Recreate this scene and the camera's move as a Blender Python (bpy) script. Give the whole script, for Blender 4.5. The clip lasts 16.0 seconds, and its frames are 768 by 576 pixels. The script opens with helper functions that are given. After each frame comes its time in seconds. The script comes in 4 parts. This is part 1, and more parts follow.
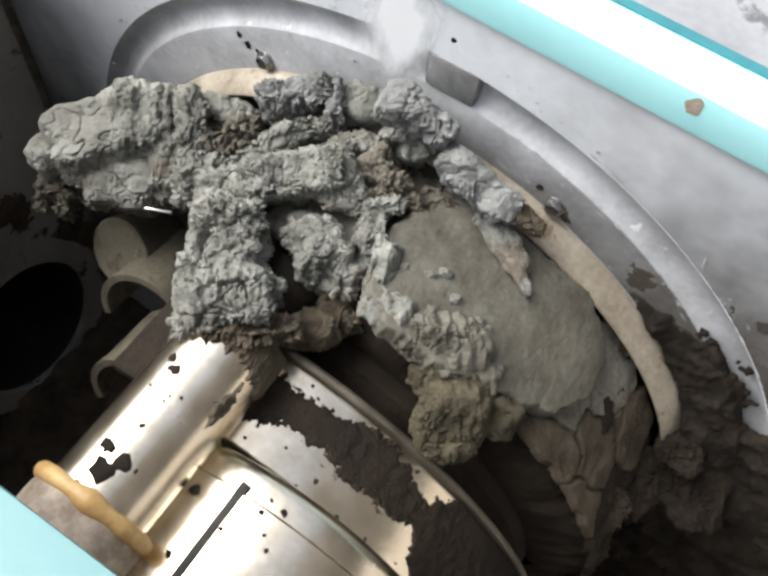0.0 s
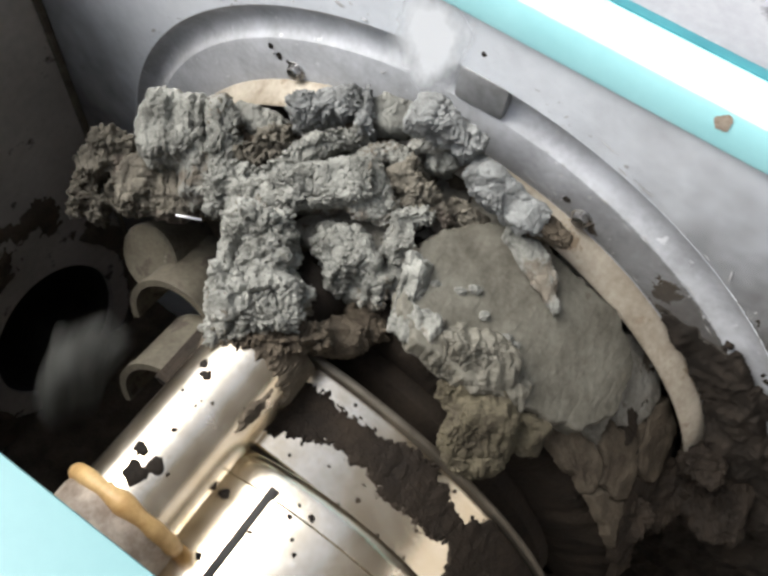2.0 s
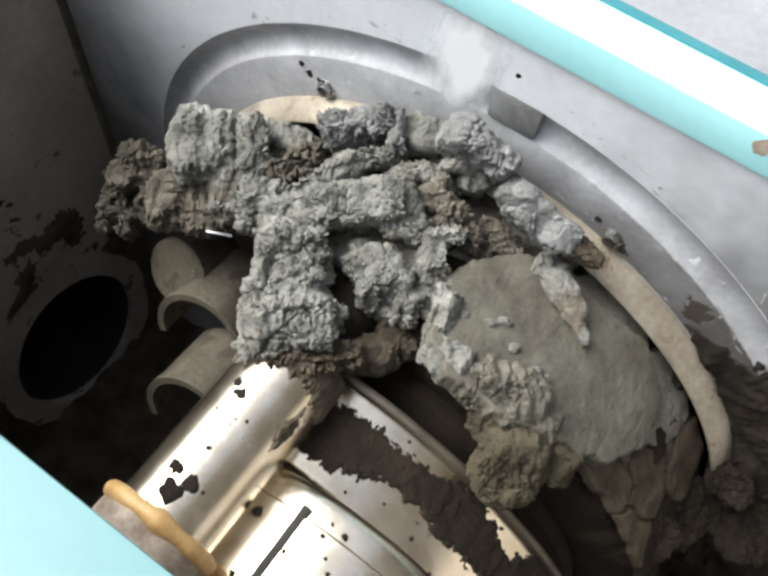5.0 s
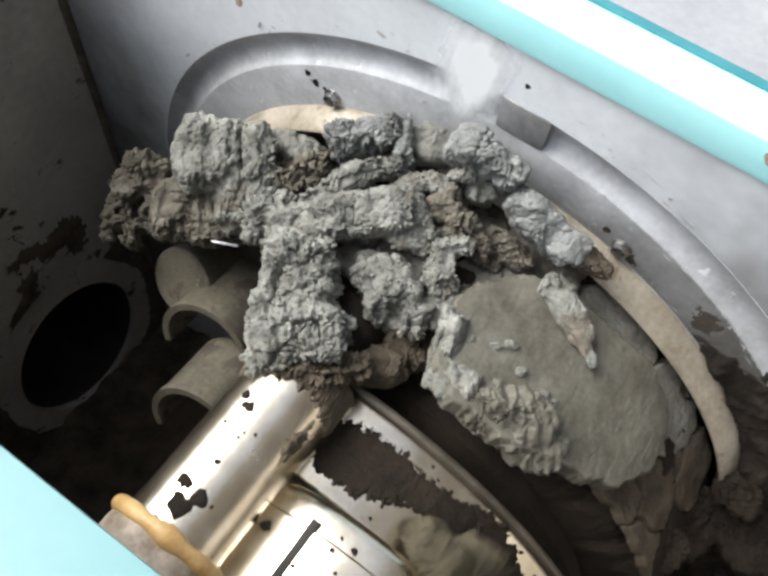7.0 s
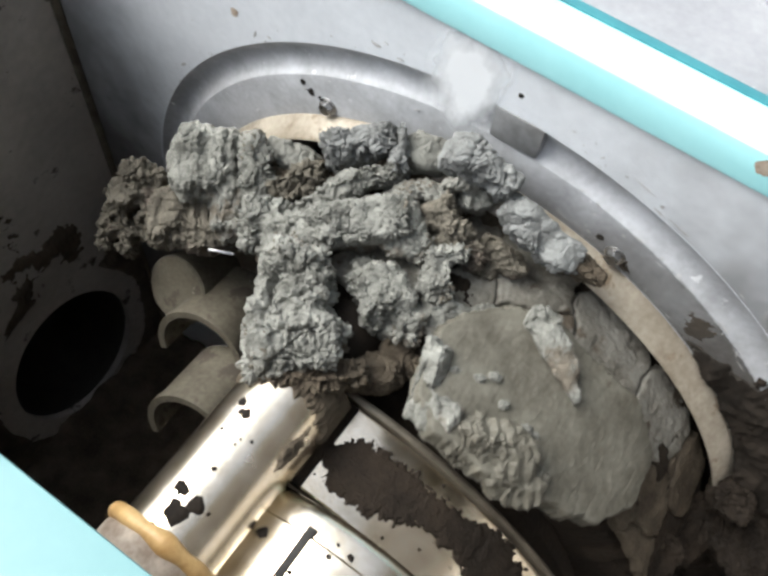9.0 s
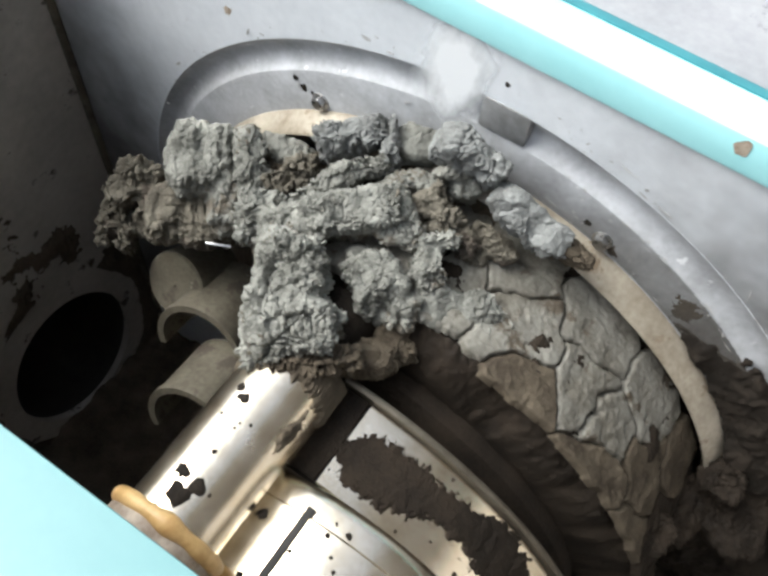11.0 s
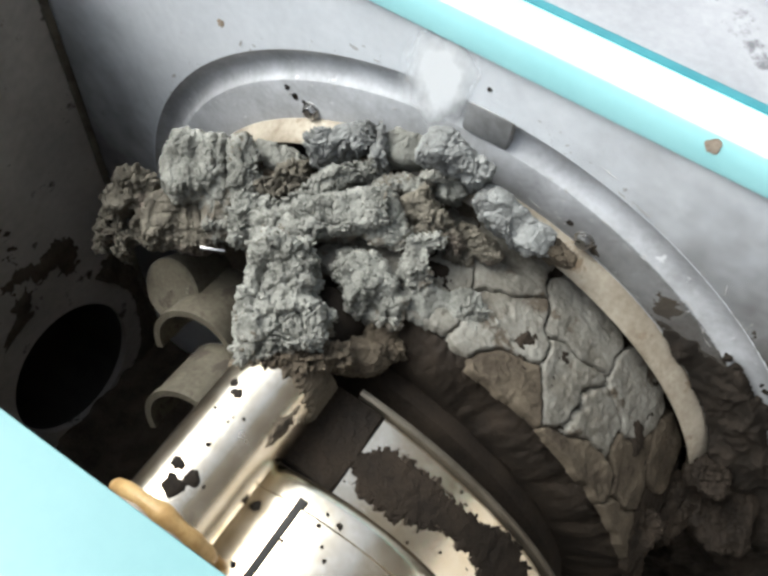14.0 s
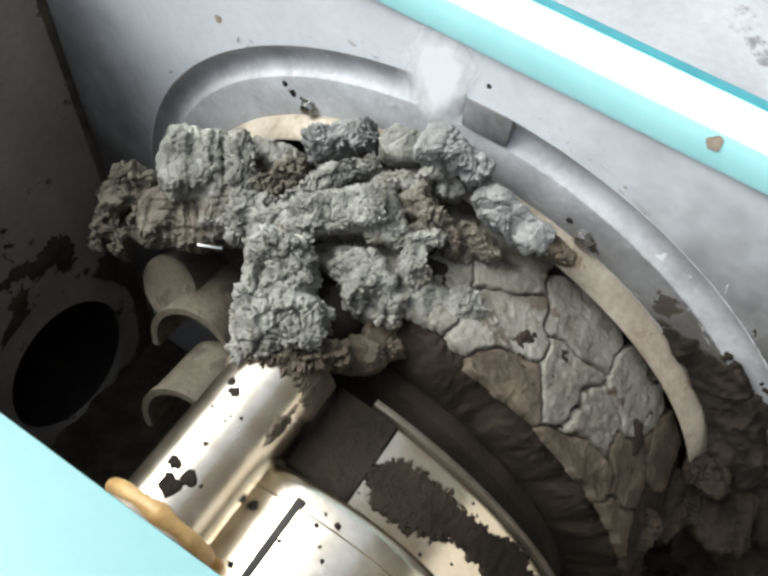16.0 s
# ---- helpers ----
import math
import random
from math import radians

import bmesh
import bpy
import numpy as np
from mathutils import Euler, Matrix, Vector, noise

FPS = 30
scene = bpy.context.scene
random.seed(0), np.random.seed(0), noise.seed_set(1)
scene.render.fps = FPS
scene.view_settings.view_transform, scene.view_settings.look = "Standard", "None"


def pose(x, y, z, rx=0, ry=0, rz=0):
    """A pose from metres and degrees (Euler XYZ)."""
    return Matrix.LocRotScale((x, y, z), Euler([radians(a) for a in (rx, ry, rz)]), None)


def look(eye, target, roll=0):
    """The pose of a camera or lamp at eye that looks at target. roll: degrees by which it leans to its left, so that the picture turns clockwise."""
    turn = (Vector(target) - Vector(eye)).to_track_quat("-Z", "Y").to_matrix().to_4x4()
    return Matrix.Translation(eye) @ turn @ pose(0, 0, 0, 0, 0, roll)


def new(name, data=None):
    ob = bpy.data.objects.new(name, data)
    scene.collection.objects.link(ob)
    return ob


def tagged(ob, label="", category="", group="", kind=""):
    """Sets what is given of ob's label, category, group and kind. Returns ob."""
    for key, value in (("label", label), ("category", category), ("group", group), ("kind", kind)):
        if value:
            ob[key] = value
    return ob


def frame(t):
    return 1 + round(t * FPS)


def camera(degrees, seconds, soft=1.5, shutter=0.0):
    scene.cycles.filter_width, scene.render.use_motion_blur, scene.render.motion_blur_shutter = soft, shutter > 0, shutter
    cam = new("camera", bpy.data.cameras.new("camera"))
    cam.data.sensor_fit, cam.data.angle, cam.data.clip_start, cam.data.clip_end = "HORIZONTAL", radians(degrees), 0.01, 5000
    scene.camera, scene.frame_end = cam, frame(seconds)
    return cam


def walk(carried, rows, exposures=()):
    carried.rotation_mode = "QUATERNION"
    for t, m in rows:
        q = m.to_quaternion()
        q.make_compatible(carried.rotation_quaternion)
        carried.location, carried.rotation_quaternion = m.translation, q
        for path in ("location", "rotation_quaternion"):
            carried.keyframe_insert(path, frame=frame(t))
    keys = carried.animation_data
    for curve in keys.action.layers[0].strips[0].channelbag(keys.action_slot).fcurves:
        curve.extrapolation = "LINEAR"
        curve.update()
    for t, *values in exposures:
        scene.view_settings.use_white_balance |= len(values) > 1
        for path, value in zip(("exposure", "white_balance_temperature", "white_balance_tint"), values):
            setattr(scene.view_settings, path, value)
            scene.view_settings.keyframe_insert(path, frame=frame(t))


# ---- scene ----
cam = camera(50.99, 16.0, soft=3.0, shutter=0.8)
PATH = [
    (0.0, (0.1384, -0.3441, 0.7337), (0.0210, -0.0791, 0.2083), 10.71),
    (0.5, (0.1379, -0.3449, 0.7352), (0.0190, -0.0814, 0.2095), 10.41),
    (1.0, (0.1371, -0.3477, 0.7375), (0.0155, -0.0835, 0.2127), 10.08),
    (1.5, (0.1342, -0.3498, 0.7395), (0.0078, -0.0866, 0.2153), 9.61),
    (2.0, (0.1325, -0.3490, 0.7409), (0.0029, -0.0886, 0.2161), 9.18),
    (2.5, (0.1302, -0.3503, 0.7425), (-0.0026, -0.0901, 0.2184), 8.75),
    (3.0, (0.1265, -0.3511, 0.7443), (-0.0077, -0.0908, 0.2206), 8.65),
    (3.5, (0.1224, -0.3533, 0.7438), (-0.0141, -0.0928, 0.2208), 8.58),
    (4.0, (0.1203, -0.3542, 0.7443), (-0.0159, -0.0937, 0.2212), 8.59),
    (6.5, (0.1092, -0.3510, 0.7458), (-0.0303, -0.0903, 0.2237), 8.17),
    (7.0, (0.1074, -0.3515, 0.7453), (-0.0301, -0.0894, 0.2234), 8.46),
    (7.5, (0.1059, -0.3500, 0.7457), (-0.0297, -0.0874, 0.2235), 8.56),
    (8.0, (0.1052, -0.3502, 0.7468), (-0.0291, -0.0858, 0.2251), 8.95),
    (8.5, (0.1063, -0.3516, 0.7475), (-0.0298, -0.0843, 0.2278), 8.86),
    (9.0, (0.1076, -0.3535, 0.7483), (-0.0293, -0.0851, 0.2294), 8.89),
    (11.5, (0.1244, -0.3701, 0.7562), (-0.0151, -0.0960, 0.2411), 7.73),
    (12.0, (0.1299, -0.3734, 0.7596), (-0.0127, -0.0974, 0.2463), 7.32),
    (12.5, (0.1339, -0.3769, 0.7626), (-0.0096, -0.0995, 0.2503), 7.39),
    (13.0, (0.1389, -0.3804, 0.7631), (-0.0067, -0.0995, 0.2534), 7.13),
    (13.5, (0.1380, -0.3818, 0.7630), (-0.0076, -0.0981, 0.2547), 7.42),
    (14.0, (0.1357, -0.3803, 0.7616), (-0.0082, -0.0975, 0.2524), 7.49),
    (14.5, (0.1348, -0.3784, 0.7605), (-0.0075, -0.0958, 0.2507), 7.71),
    (15.0, (0.1348, -0.3788, 0.7602), (-0.0067, -0.0962, 0.2501), 7.81),
    (15.5, (0.1354, -0.3782, 0.7593), (-0.0060, -0.0949, 0.2496), 7.89),
    (16.0, (0.1343, -0.3781, 0.7588), (-0.0074, -0.0961, 0.2484), 7.76),
]
walk(cam, [(t, look(eye, target, roll)) for t, eye, target, roll in PATH],
     exposures=[(0.0, 0.60, 6300, 9), (9.0, 0.65, 6200, 7), (16.0, 0.69, 6150, 5)])

# ---- world and light ----
world = bpy.data.worlds.new("overcast_sky")
scene.world = world
world.use_nodes = True
wn = world.node_tree.nodes
sky = wn.new("ShaderNodeTexSky")
sky.sky_type = "NISHITA"
sky.sun_disc = False
sky.sun_elevation = radians(50)
sky.sun_rotation = radians(-106)
sky.dust_density = 6.0
sky.air_density = 1.0
wn["Background"].inputs["Strength"].default_value = 0.17
pale = wn.new("ShaderNodeHueSaturation")
pale.inputs["Saturation"].default_value = 0.45
world.node_tree.links.new(sky.outputs["Color"], pale.inputs["Color"])
world.node_tree.links.new(pale.outputs["Color"], wn["Background"].inputs["Color"])
sun = new("sun", bpy.data.lights.new("sun", "SUN"))
sun.data.energy = 2.9
sun.data.angle = radians(45)
sun.data.color = (1.0, 0.96, 0.90)
sun.matrix_world = look((-0.95, -0.28, 1.20), (0, 0, 0))


# ---- materials ----
def material(name, base, vary, rough=0.6, metal=0.0, scale=40.0, fine=300.0, bump=0.3, depth=0.001, spots=None, rough_vary=0.15, gloss=0.5):
    """Two noise scales for colour, two for relief; spots: (colour, scale, threshold)."""
    m = bpy.data.materials.new(name)
    m.use_nodes = True
    nt = m.node_tree
    n, l = nt.nodes, nt.links
    b = n["Principled BSDF"]
    tc = n.new("ShaderNodeTexCoord")
    n1 = n.new("ShaderNodeTexNoise")
    n1.inputs["Scale"].default_value = scale
    n1.inputs["Detail"].default_value = 6
    n2 = n.new("ShaderNodeTexNoise")
    n2.inputs["Scale"].default_value = fine
    n2.inputs["Detail"].default_value = 4
    for q in (n1, n2):
        l.new(tc.outputs["Object"], q.inputs["Vector"])
    ramp = n.new("ShaderNodeValToRGB")
    ramp.color_ramp.elements[0].position, ramp.color_ramp.elements[1].position = 0.32, 0.68
    ramp.color_ramp.elements[0].color, ramp.color_ramp.elements[1].color = (*vary, 1), (*base, 1)
    add = n.new("ShaderNodeMath")
    add.operation = "MULTIPLY_ADD"
    add.inputs[1].default_value = 0.35
    l.new(n2.outputs["Fac"], add.inputs[0])
    sub = n.new("ShaderNodeMath")
    sub.operation = "MULTIPLY_ADD"
    sub.inputs[1].default_value = 0.9
    sub.inputs[2].default_value = -0.125
    l.new(n1.outputs["Fac"], sub.inputs[0])
    l.new(sub.outputs[0], add.inputs[2])
    l.new(add.outputs[0], ramp.inputs["Fac"])
    colour = ramp.outputs["Color"]
    if spots:
        for col, sc, thr in spots:
            n3 = n.new("ShaderNodeTexNoise")
            n3.inputs["Scale"].default_value = sc
            n3.inputs["Detail"].default_value = 8
            n3.inputs["Roughness"].default_value = 0.65
            l.new(tc.outputs["Object"], n3.inputs["Vector"])
            mr = n.new("ShaderNodeMapRange")
            mr.inputs["From Min"].default_value, mr.inputs["From Max"].default_value = thr, thr + 0.05
            l.new(n3.outputs["Fac"], mr.inputs["Value"])
            mix = n.new("ShaderNodeMix")
            mix.data_type = "RGBA"
            l.new(mr.outputs["Result"], mix.inputs["Factor"])
            l.new(colour, mix.inputs["A"])
            mix.inputs["B"].default_value = (*col, 1)
            colour = mix.outputs["Result"]
    l.new(colour, b.inputs["Base Color"])
    b.inputs["Metallic"].default_value = metal
    rr = n.new("ShaderNodeMapRange")
    rr.inputs["To Min"].default_value, rr.inputs["To Max"].default_value = max(0.03, rough - rough_vary), min(1, rough + rough_vary)
    l.new(n1.outputs["Fac"], rr.inputs["Value"])
    l.new(rr.outputs["Result"], b.inputs["Roughness"])
    bm_ = n.new("ShaderNodeBump")
    bm_.inputs["Strength"].default_value, bm_.inputs["Distance"].default_value = bump, depth
    l.new(add.outputs[0], bm_.inputs["Height"])
    l.new(bm_.outputs["Normal"], b.inputs["Normal"])
    b.inputs["Specular IOR Level"].default_value = gloss
    return m


CLAY = material("clay", (0.262, 0.262, 0.236), (0.080, 0.079, 0.069), 0.85, 0, 45, 420, 0.8, 0.002,
                spots=[((0.13, 0.113, 0.09), 17, 0.56)], gloss=0.2)
CLAY_SMOOTH = material("cut_clay", (0.25, 0.25, 0.225), (0.13, 0.127, 0.11), 0.8, 0, 30, 260, 0.5, 0.0012, gloss=0.25)
# Slab clay, set darker than the grey clay of the heap.
SLAB_CLAY = material("darker_slab_clay", (0.142, 0.134, 0.110), (0.070, 0.064, 0.050), 0.6, 0, 34, 320, 0.6, 0.0012,
                     spots=[((0.085, 0.075, 0.058), 40, 0.62)], gloss=0.2)
SHADED_GRIMY_STEEL = material("shaded_grimy_steel", (0.52, 0.535, 0.56), (0.33, 0.335, 0.345), 0.68, 0.1, 26, 200, 0.3, 0.0008,
                       spots=[((0.66, 0.67, 0.68), 90, 0.64)])
BLOCK_STEEL = material("block_steel", (0.30, 0.305, 0.31), (0.17, 0.17, 0.17), 0.5, 0.2, 40, 200, 0.3, 0.0008)
OLIVE_CLAY = material("olive_clay", (0.085, 0.074, 0.048), (0.034, 0.028, 0.019), 0.85, 0, 35, 350, 0.8, 0.002, gloss=0.2)
PRESSED = material("pressed_clay", (0.215, 0.208, 0.184), (0.095, 0.086, 0.070), 0.75, 0, 28, 300, 0.9, 0.0025,
                   spots=[((0.08, 0.066, 0.05), 30, 0.58)], gloss=0.2)
CLAY_BLUE = material("wet_clay", (0.228, 0.233, 0.226), (0.090, 0.091, 0.087), 0.8, 0, 40, 400, 0.8, 0.0018, gloss=0.25)
HEAP_BROWN = material("mixed_clay", (0.165, 0.150, 0.120), (0.058, 0.051, 0.040), 0.85, 0, 40, 400, 0.8, 0.002,
                      spots=[((0.11, 0.092, 0.075), 22, 0.55)], gloss=0.2)
CLAY_BROWN = material("brown_clay", (0.105, 0.086, 0.062), (0.040, 0.031, 0.022), 0.85, 0, 40, 380, 0.8, 0.002, gloss=0.2)
SCALE = material("lime_scale", (0.52, 0.52, 0.52), (0.34, 0.34, 0.34), 0.6, 0, 60, 300, 0.3, 0.0006)
WALL_MUD = material("brown_wall_mud", (0.125, 0.10, 0.075), (0.052, 0.041, 0.030), 0.85, 0, 25, 300, 0.8, 0.002, gloss=0.2)
MUD = material("dark_mud", (0.026, 0.020, 0.015), (0.010, 0.008, 0.006), 0.9, 0, 30, 350, 0.9, 0.003, gloss=0.2)
MUD_CAKE = material("mud_cake", (0.026, 0.019, 0.013), (0.009, 0.0065, 0.0045), 0.85, 0, 28, 320, 0.9, 0.003, gloss=0.2)
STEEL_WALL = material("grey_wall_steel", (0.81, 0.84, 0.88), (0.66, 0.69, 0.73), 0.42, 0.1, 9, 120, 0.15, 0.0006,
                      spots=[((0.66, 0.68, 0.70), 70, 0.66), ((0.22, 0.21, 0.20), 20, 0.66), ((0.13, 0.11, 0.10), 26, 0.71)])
# Mud-spotted steel with a darker base than the back wall.
DARKER_MUDDY_WALL = material("darker_muddy_wall_steel", (0.55, 0.515, 0.475), (0.35, 0.325, 0.295), 0.5, 0.2, 8, 90, 0.3, 0.001,
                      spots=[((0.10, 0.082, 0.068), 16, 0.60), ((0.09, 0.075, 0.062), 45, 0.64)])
CHROME = material("worn_chrome", (0.93, 0.84, 0.70), (0.76, 0.66, 0.50), 0.24, 1.0, 60, 500, 0.08, 0.0003, rough_vary=0.08)
CREAM = material("cream_seal", (0.45, 0.405, 0.33), (0.21, 0.175, 0.13), 0.45, 0.1, 22, 220, 0.3, 0.0008,
                 spots=[((0.20, 0.15, 0.10), 24, 0.60), ((0.10, 0.075, 0.05), 60, 0.68)])
# Darker turquoise for the thin line along the back edge of the rim.
EDGE_LINE = material("edge_turquoise_line", (0.05, 0.22, 0.25), (0.035, 0.17, 0.20), 0.4, 0, 30, 200, 0.2, 0.0004)
# Same paint as the back rim, darkened to offset the stronger light there.
DIMMED_TURQUOISE = material("dimmed_turquoise_paint", (0.165, 0.31, 0.32), (0.145, 0.285, 0.295), 0.45, 0, 10, 140, 0.1, 0.0004)
TURQUOISE = material("turquoise_paint", (0.45, 0.84, 0.87), (0.39, 0.78, 0.81), 0.4, 0, 12, 150, 0.1, 0.0004)
DUSTY_PLATE = material("dusty_plate", (0.34, 0.345, 0.36), (0.24, 0.245, 0.26), 0.55, 0.1, 14, 160, 0.2, 0.0006,
                       spots=[((0.13, 0.13, 0.14), 14, 0.60), ((0.45, 0.46, 0.48), 40, 0.64)])
DULL_STEEL = material("dull_steel", (0.17, 0.15, 0.12), (0.10, 0.085, 0.066), 0.5, 0.7, 40, 300, 0.2, 0.0006)
GREASE = material("orange_grease", (0.74, 0.51, 0.23), (0.50, 0.29, 0.10), 0.4, 0, 60, 300, 0.4, 0.001)
GASKET = material("dirty_gasket", (0.55, 0.47, 0.38), (0.25, 0.19, 0.14), 0.7, 0, 70, 350, 0.5, 0.001)
PADDLE = material("muddy_paddle_steel", (0.165, 0.147, 0.108), (0.065, 0.055, 0.040), 0.7, 0.15, 26, 260, 0.6, 0.0018,
                  spots=[((0.075, 0.062, 0.048), 30, 0.55), ((0.25, 0.235, 0.20), 70, 0.66)])
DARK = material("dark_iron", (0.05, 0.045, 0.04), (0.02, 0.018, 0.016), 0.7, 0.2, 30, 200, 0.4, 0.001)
BOLT = material("bright_bolt", (0.62, 0.62, 0.62), (0.35, 0.34, 0.33), 0.3, 1.0, 90, 500, 0.2, 0.0004)
GROUND = material("concrete_ground", (0.35, 0.34, 0.32), (0.25, 0.24, 0.23), 0.9, 0, 2, 60, 0.4, 0.004)


# ---- mesh helpers ----
def mesh_object(name, verts, faces, mat, smooth=True):
    me = bpy.data.meshes.new(name)
    me.from_pydata([tuple(v) for v in verts], [], faces)
    me.validate()
    me.materials.append(mat)
    if smooth:
        me.polygons.foreach_set("use_smooth", [True] * len(me.polygons))
    me.update()
    return new(name, me)


def child(ob, parent, label=""):
    ob.parent = parent
    if label:
        ob["label"] = label
    return ob


def part(name, bm, mat, parent=None, label="", smooth=True):
    me = bpy.data.meshes.new(name)
    bmesh.ops.recalc_face_normals(bm, faces=bm.faces)
    bm.to_mesh(me)
    bm.free()
    me.materials.append(mat)
    if smooth:
        me.polygons.foreach_set("use_smooth", [True] * len(me.polygons))
        me.set_sharp_from_angle(angle=radians(40))
    ob = new(name, me)
    return child(ob, parent, label) if parent else ob


def box(bm, lo, hi, bevel=0.0):
    r = bmesh.ops.create_cube(bm, size=1)
    for v in r["verts"]:
        v.co = Vector([(lo[i] + hi[i]) / 2 + v.co[i] * (hi[i] - lo[i]) for i in range(3)])
    if bevel:
        es = list({e for v in r["verts"] for e in v.link_edges})
        bmesh.ops.bevel(bm, geom=es, offset=bevel, segments=2, affect="EDGES", profile=0.6)


def lathe(bm, profile, segs=128, a0=0.0, a1=360.0, cx=0.0, cz=0.0):
    """Turns a closed or open profile of (radius, y) about an axis along y."""
    full = abs(a1 - a0) >= 359.9
    n = segs if full else segs + 1
    rings = []
    for i in range(n):
        a = radians(a0 + (a1 - a0) * i / segs)
        rings.append([bm.verts.new((cx + r * math.cos(a), y, cz + r * math.sin(a))) for r, y in profile])
    for i in range(segs):
        p, q = rings[i], rings[(i + 1) % n]
        for k in range(len(profile) - 1):
            bm.faces.new((p[k], q[k], q[k + 1], p[k + 1]))
    if not full:
        for ring in (rings[0], rings[-1]):
            if len(ring) > 2 and profile[0] == profile[-1]:
                bm.faces.new(ring[:-1])


# ---- the hopper ----
X_LEFT, X_RIGHT, Y_NEAR, Z_RIM, Z_FLOOR = -0.465, 0.50, -0.342, 0.409, -0.50
hopper = tagged(new("hopper"), "grey steel hopper with turquoise painted rim", "hopper", kind="structure")


def wall_with_round_hole(name, half_w, lo, hi, r1, r2, depth, mat, place):
    """A wall in its own x-z plane, from lo to hi, with an elliptical hole (r1 by r2) at its origin, depth thick."""
    bm = bmesh.new()
    n = 160
    fr = []
    for y in (0.0, depth):
        inner, outer = [], []
        for i in range(n):
            a = 2 * math.pi * i / n
            c, s = math.cos(a), math.sin(a)
            tx = (hi[0] if c > 0 else lo[0]) / c if abs(c) > 1e-9 else 1e9
            tz = (hi[1] if s > 0 else lo[1]) / s if abs(s) > 1e-9 else 1e9
            k = min(tx, tz)
            inner.append(bm.verts.new((r1 * c, y, r2 * s)))
            outer.append(bm.verts.new((k * c, y, k * s)))
        fr.append((inner, outer))
    for i in range(n):
        j = (i + 1) % n
        bm.faces.new((fr[0][0][i], fr[0][0][j], fr[0][1][j], fr[0][1][i]))
        bm.faces.new((fr[1][0][i], fr[1][1][i], fr[1][1][j], fr[1][0][j]))
        bm.faces.new((fr[0][0][i], fr[1][0][i], fr[1][0][j], fr[0][0][j]))
        bm.faces.new((fr[0][1][i], fr[0][1][j], fr[1][1][j], fr[1][1][i]))
    ob = part(name, bm, mat, hopper)
    ob.matrix_basis = place
    return ob


back = wall_with_round_hole("wall_back", 0, (X_LEFT - 0.01, Z_FLOOR), (X_RIGHT, Z_RIM), 0.3655, 0.3655, 0.012, STEEL_WALL, pose(0, 0, 0))
left = wall_with_round_hole("wall_left", 0, (-0.187, -0.175), (0.155, 0.745), 0.100, 0.133, 0.010, DARKER_MUDDY_WALL,
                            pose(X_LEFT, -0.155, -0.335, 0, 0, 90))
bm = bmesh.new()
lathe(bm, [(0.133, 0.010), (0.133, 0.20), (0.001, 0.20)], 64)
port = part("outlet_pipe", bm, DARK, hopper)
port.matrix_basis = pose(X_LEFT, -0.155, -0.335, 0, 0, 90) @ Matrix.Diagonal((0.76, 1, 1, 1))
bm = bmesh.new()
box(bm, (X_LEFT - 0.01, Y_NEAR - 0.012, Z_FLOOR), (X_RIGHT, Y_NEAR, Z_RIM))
part("wall_near", bm, DARKER_MUDDY_WALL, hopper)
# Unseen right wall, set close in to keep light off the lower right.
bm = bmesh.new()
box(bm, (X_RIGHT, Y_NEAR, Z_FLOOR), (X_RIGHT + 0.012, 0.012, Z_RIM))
part("wall_right", bm, DARKER_MUDDY_WALL, hopper)
# corner weld between the left and the back wall
bm = bmesh.new()
for i in range(60):
    z0 = Z_FLOOR + (Z_RIM - Z_FLOOR) * i / 60
    bmesh.ops.create_uvsphere(bm, u_segments=8, v_segments=6, radius=0.0055 + 0.0012 * noise.noise((i, 0, 0)),
                              matrix=Matrix.Translation((X_LEFT + 0.002, -0.002, z0)) @ Matrix.Diagonal((1, 1, 4.0, 1)))
part("corner_weld", bm, PADDLE, hopper)
# rims
bm = bmesh.new()
box(bm, (X_LEFT - 0.05, -0.004, Z_RIM - 0.001), (X_RIGHT + 0.30, 0.034, Z_RIM + 0.026), 0.003)
part("rim_back", bm, TURQUOISE, hopper)
bm = bmesh.new()
box(bm, (X_LEFT - 0.05, 0.0285, Z_RIM + 0.0245), (X_RIGHT + 0.30, 0.0355, Z_RIM + 0.0275), 0.0012)
part("rim_bead", bm, EDGE_LINE, hopper, "darker turquoise edge bead")
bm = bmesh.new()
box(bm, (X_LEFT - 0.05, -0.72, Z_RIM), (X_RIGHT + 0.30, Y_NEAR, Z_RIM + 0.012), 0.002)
part("rim_near", bm, DIMMED_TURQUOISE, hopper, "turquoise paint on the near rim, darkened to offset strong light")
bm = bmesh.new()
box(bm, (X_LEFT - 0.3, 0.040, Z_RIM - 0.02), (X_RIGHT + 0.3, 0.75, Z_RIM + 0.012), 0.003)
part("cover_plate", bm, DUSTY_PLATE, hopper)
for y0, y1 in ((0.42, 0.75), (-0.72, -0.60)):
    bm = bmesh.new()
    box(bm, (X_LEFT - 0.05, y0, Z_FLOOR), (X_RIGHT + 0.30, y1, Z_RIM - 0.021), 0.004)
    part("casing", bm, STEEL_WALL, hopper)


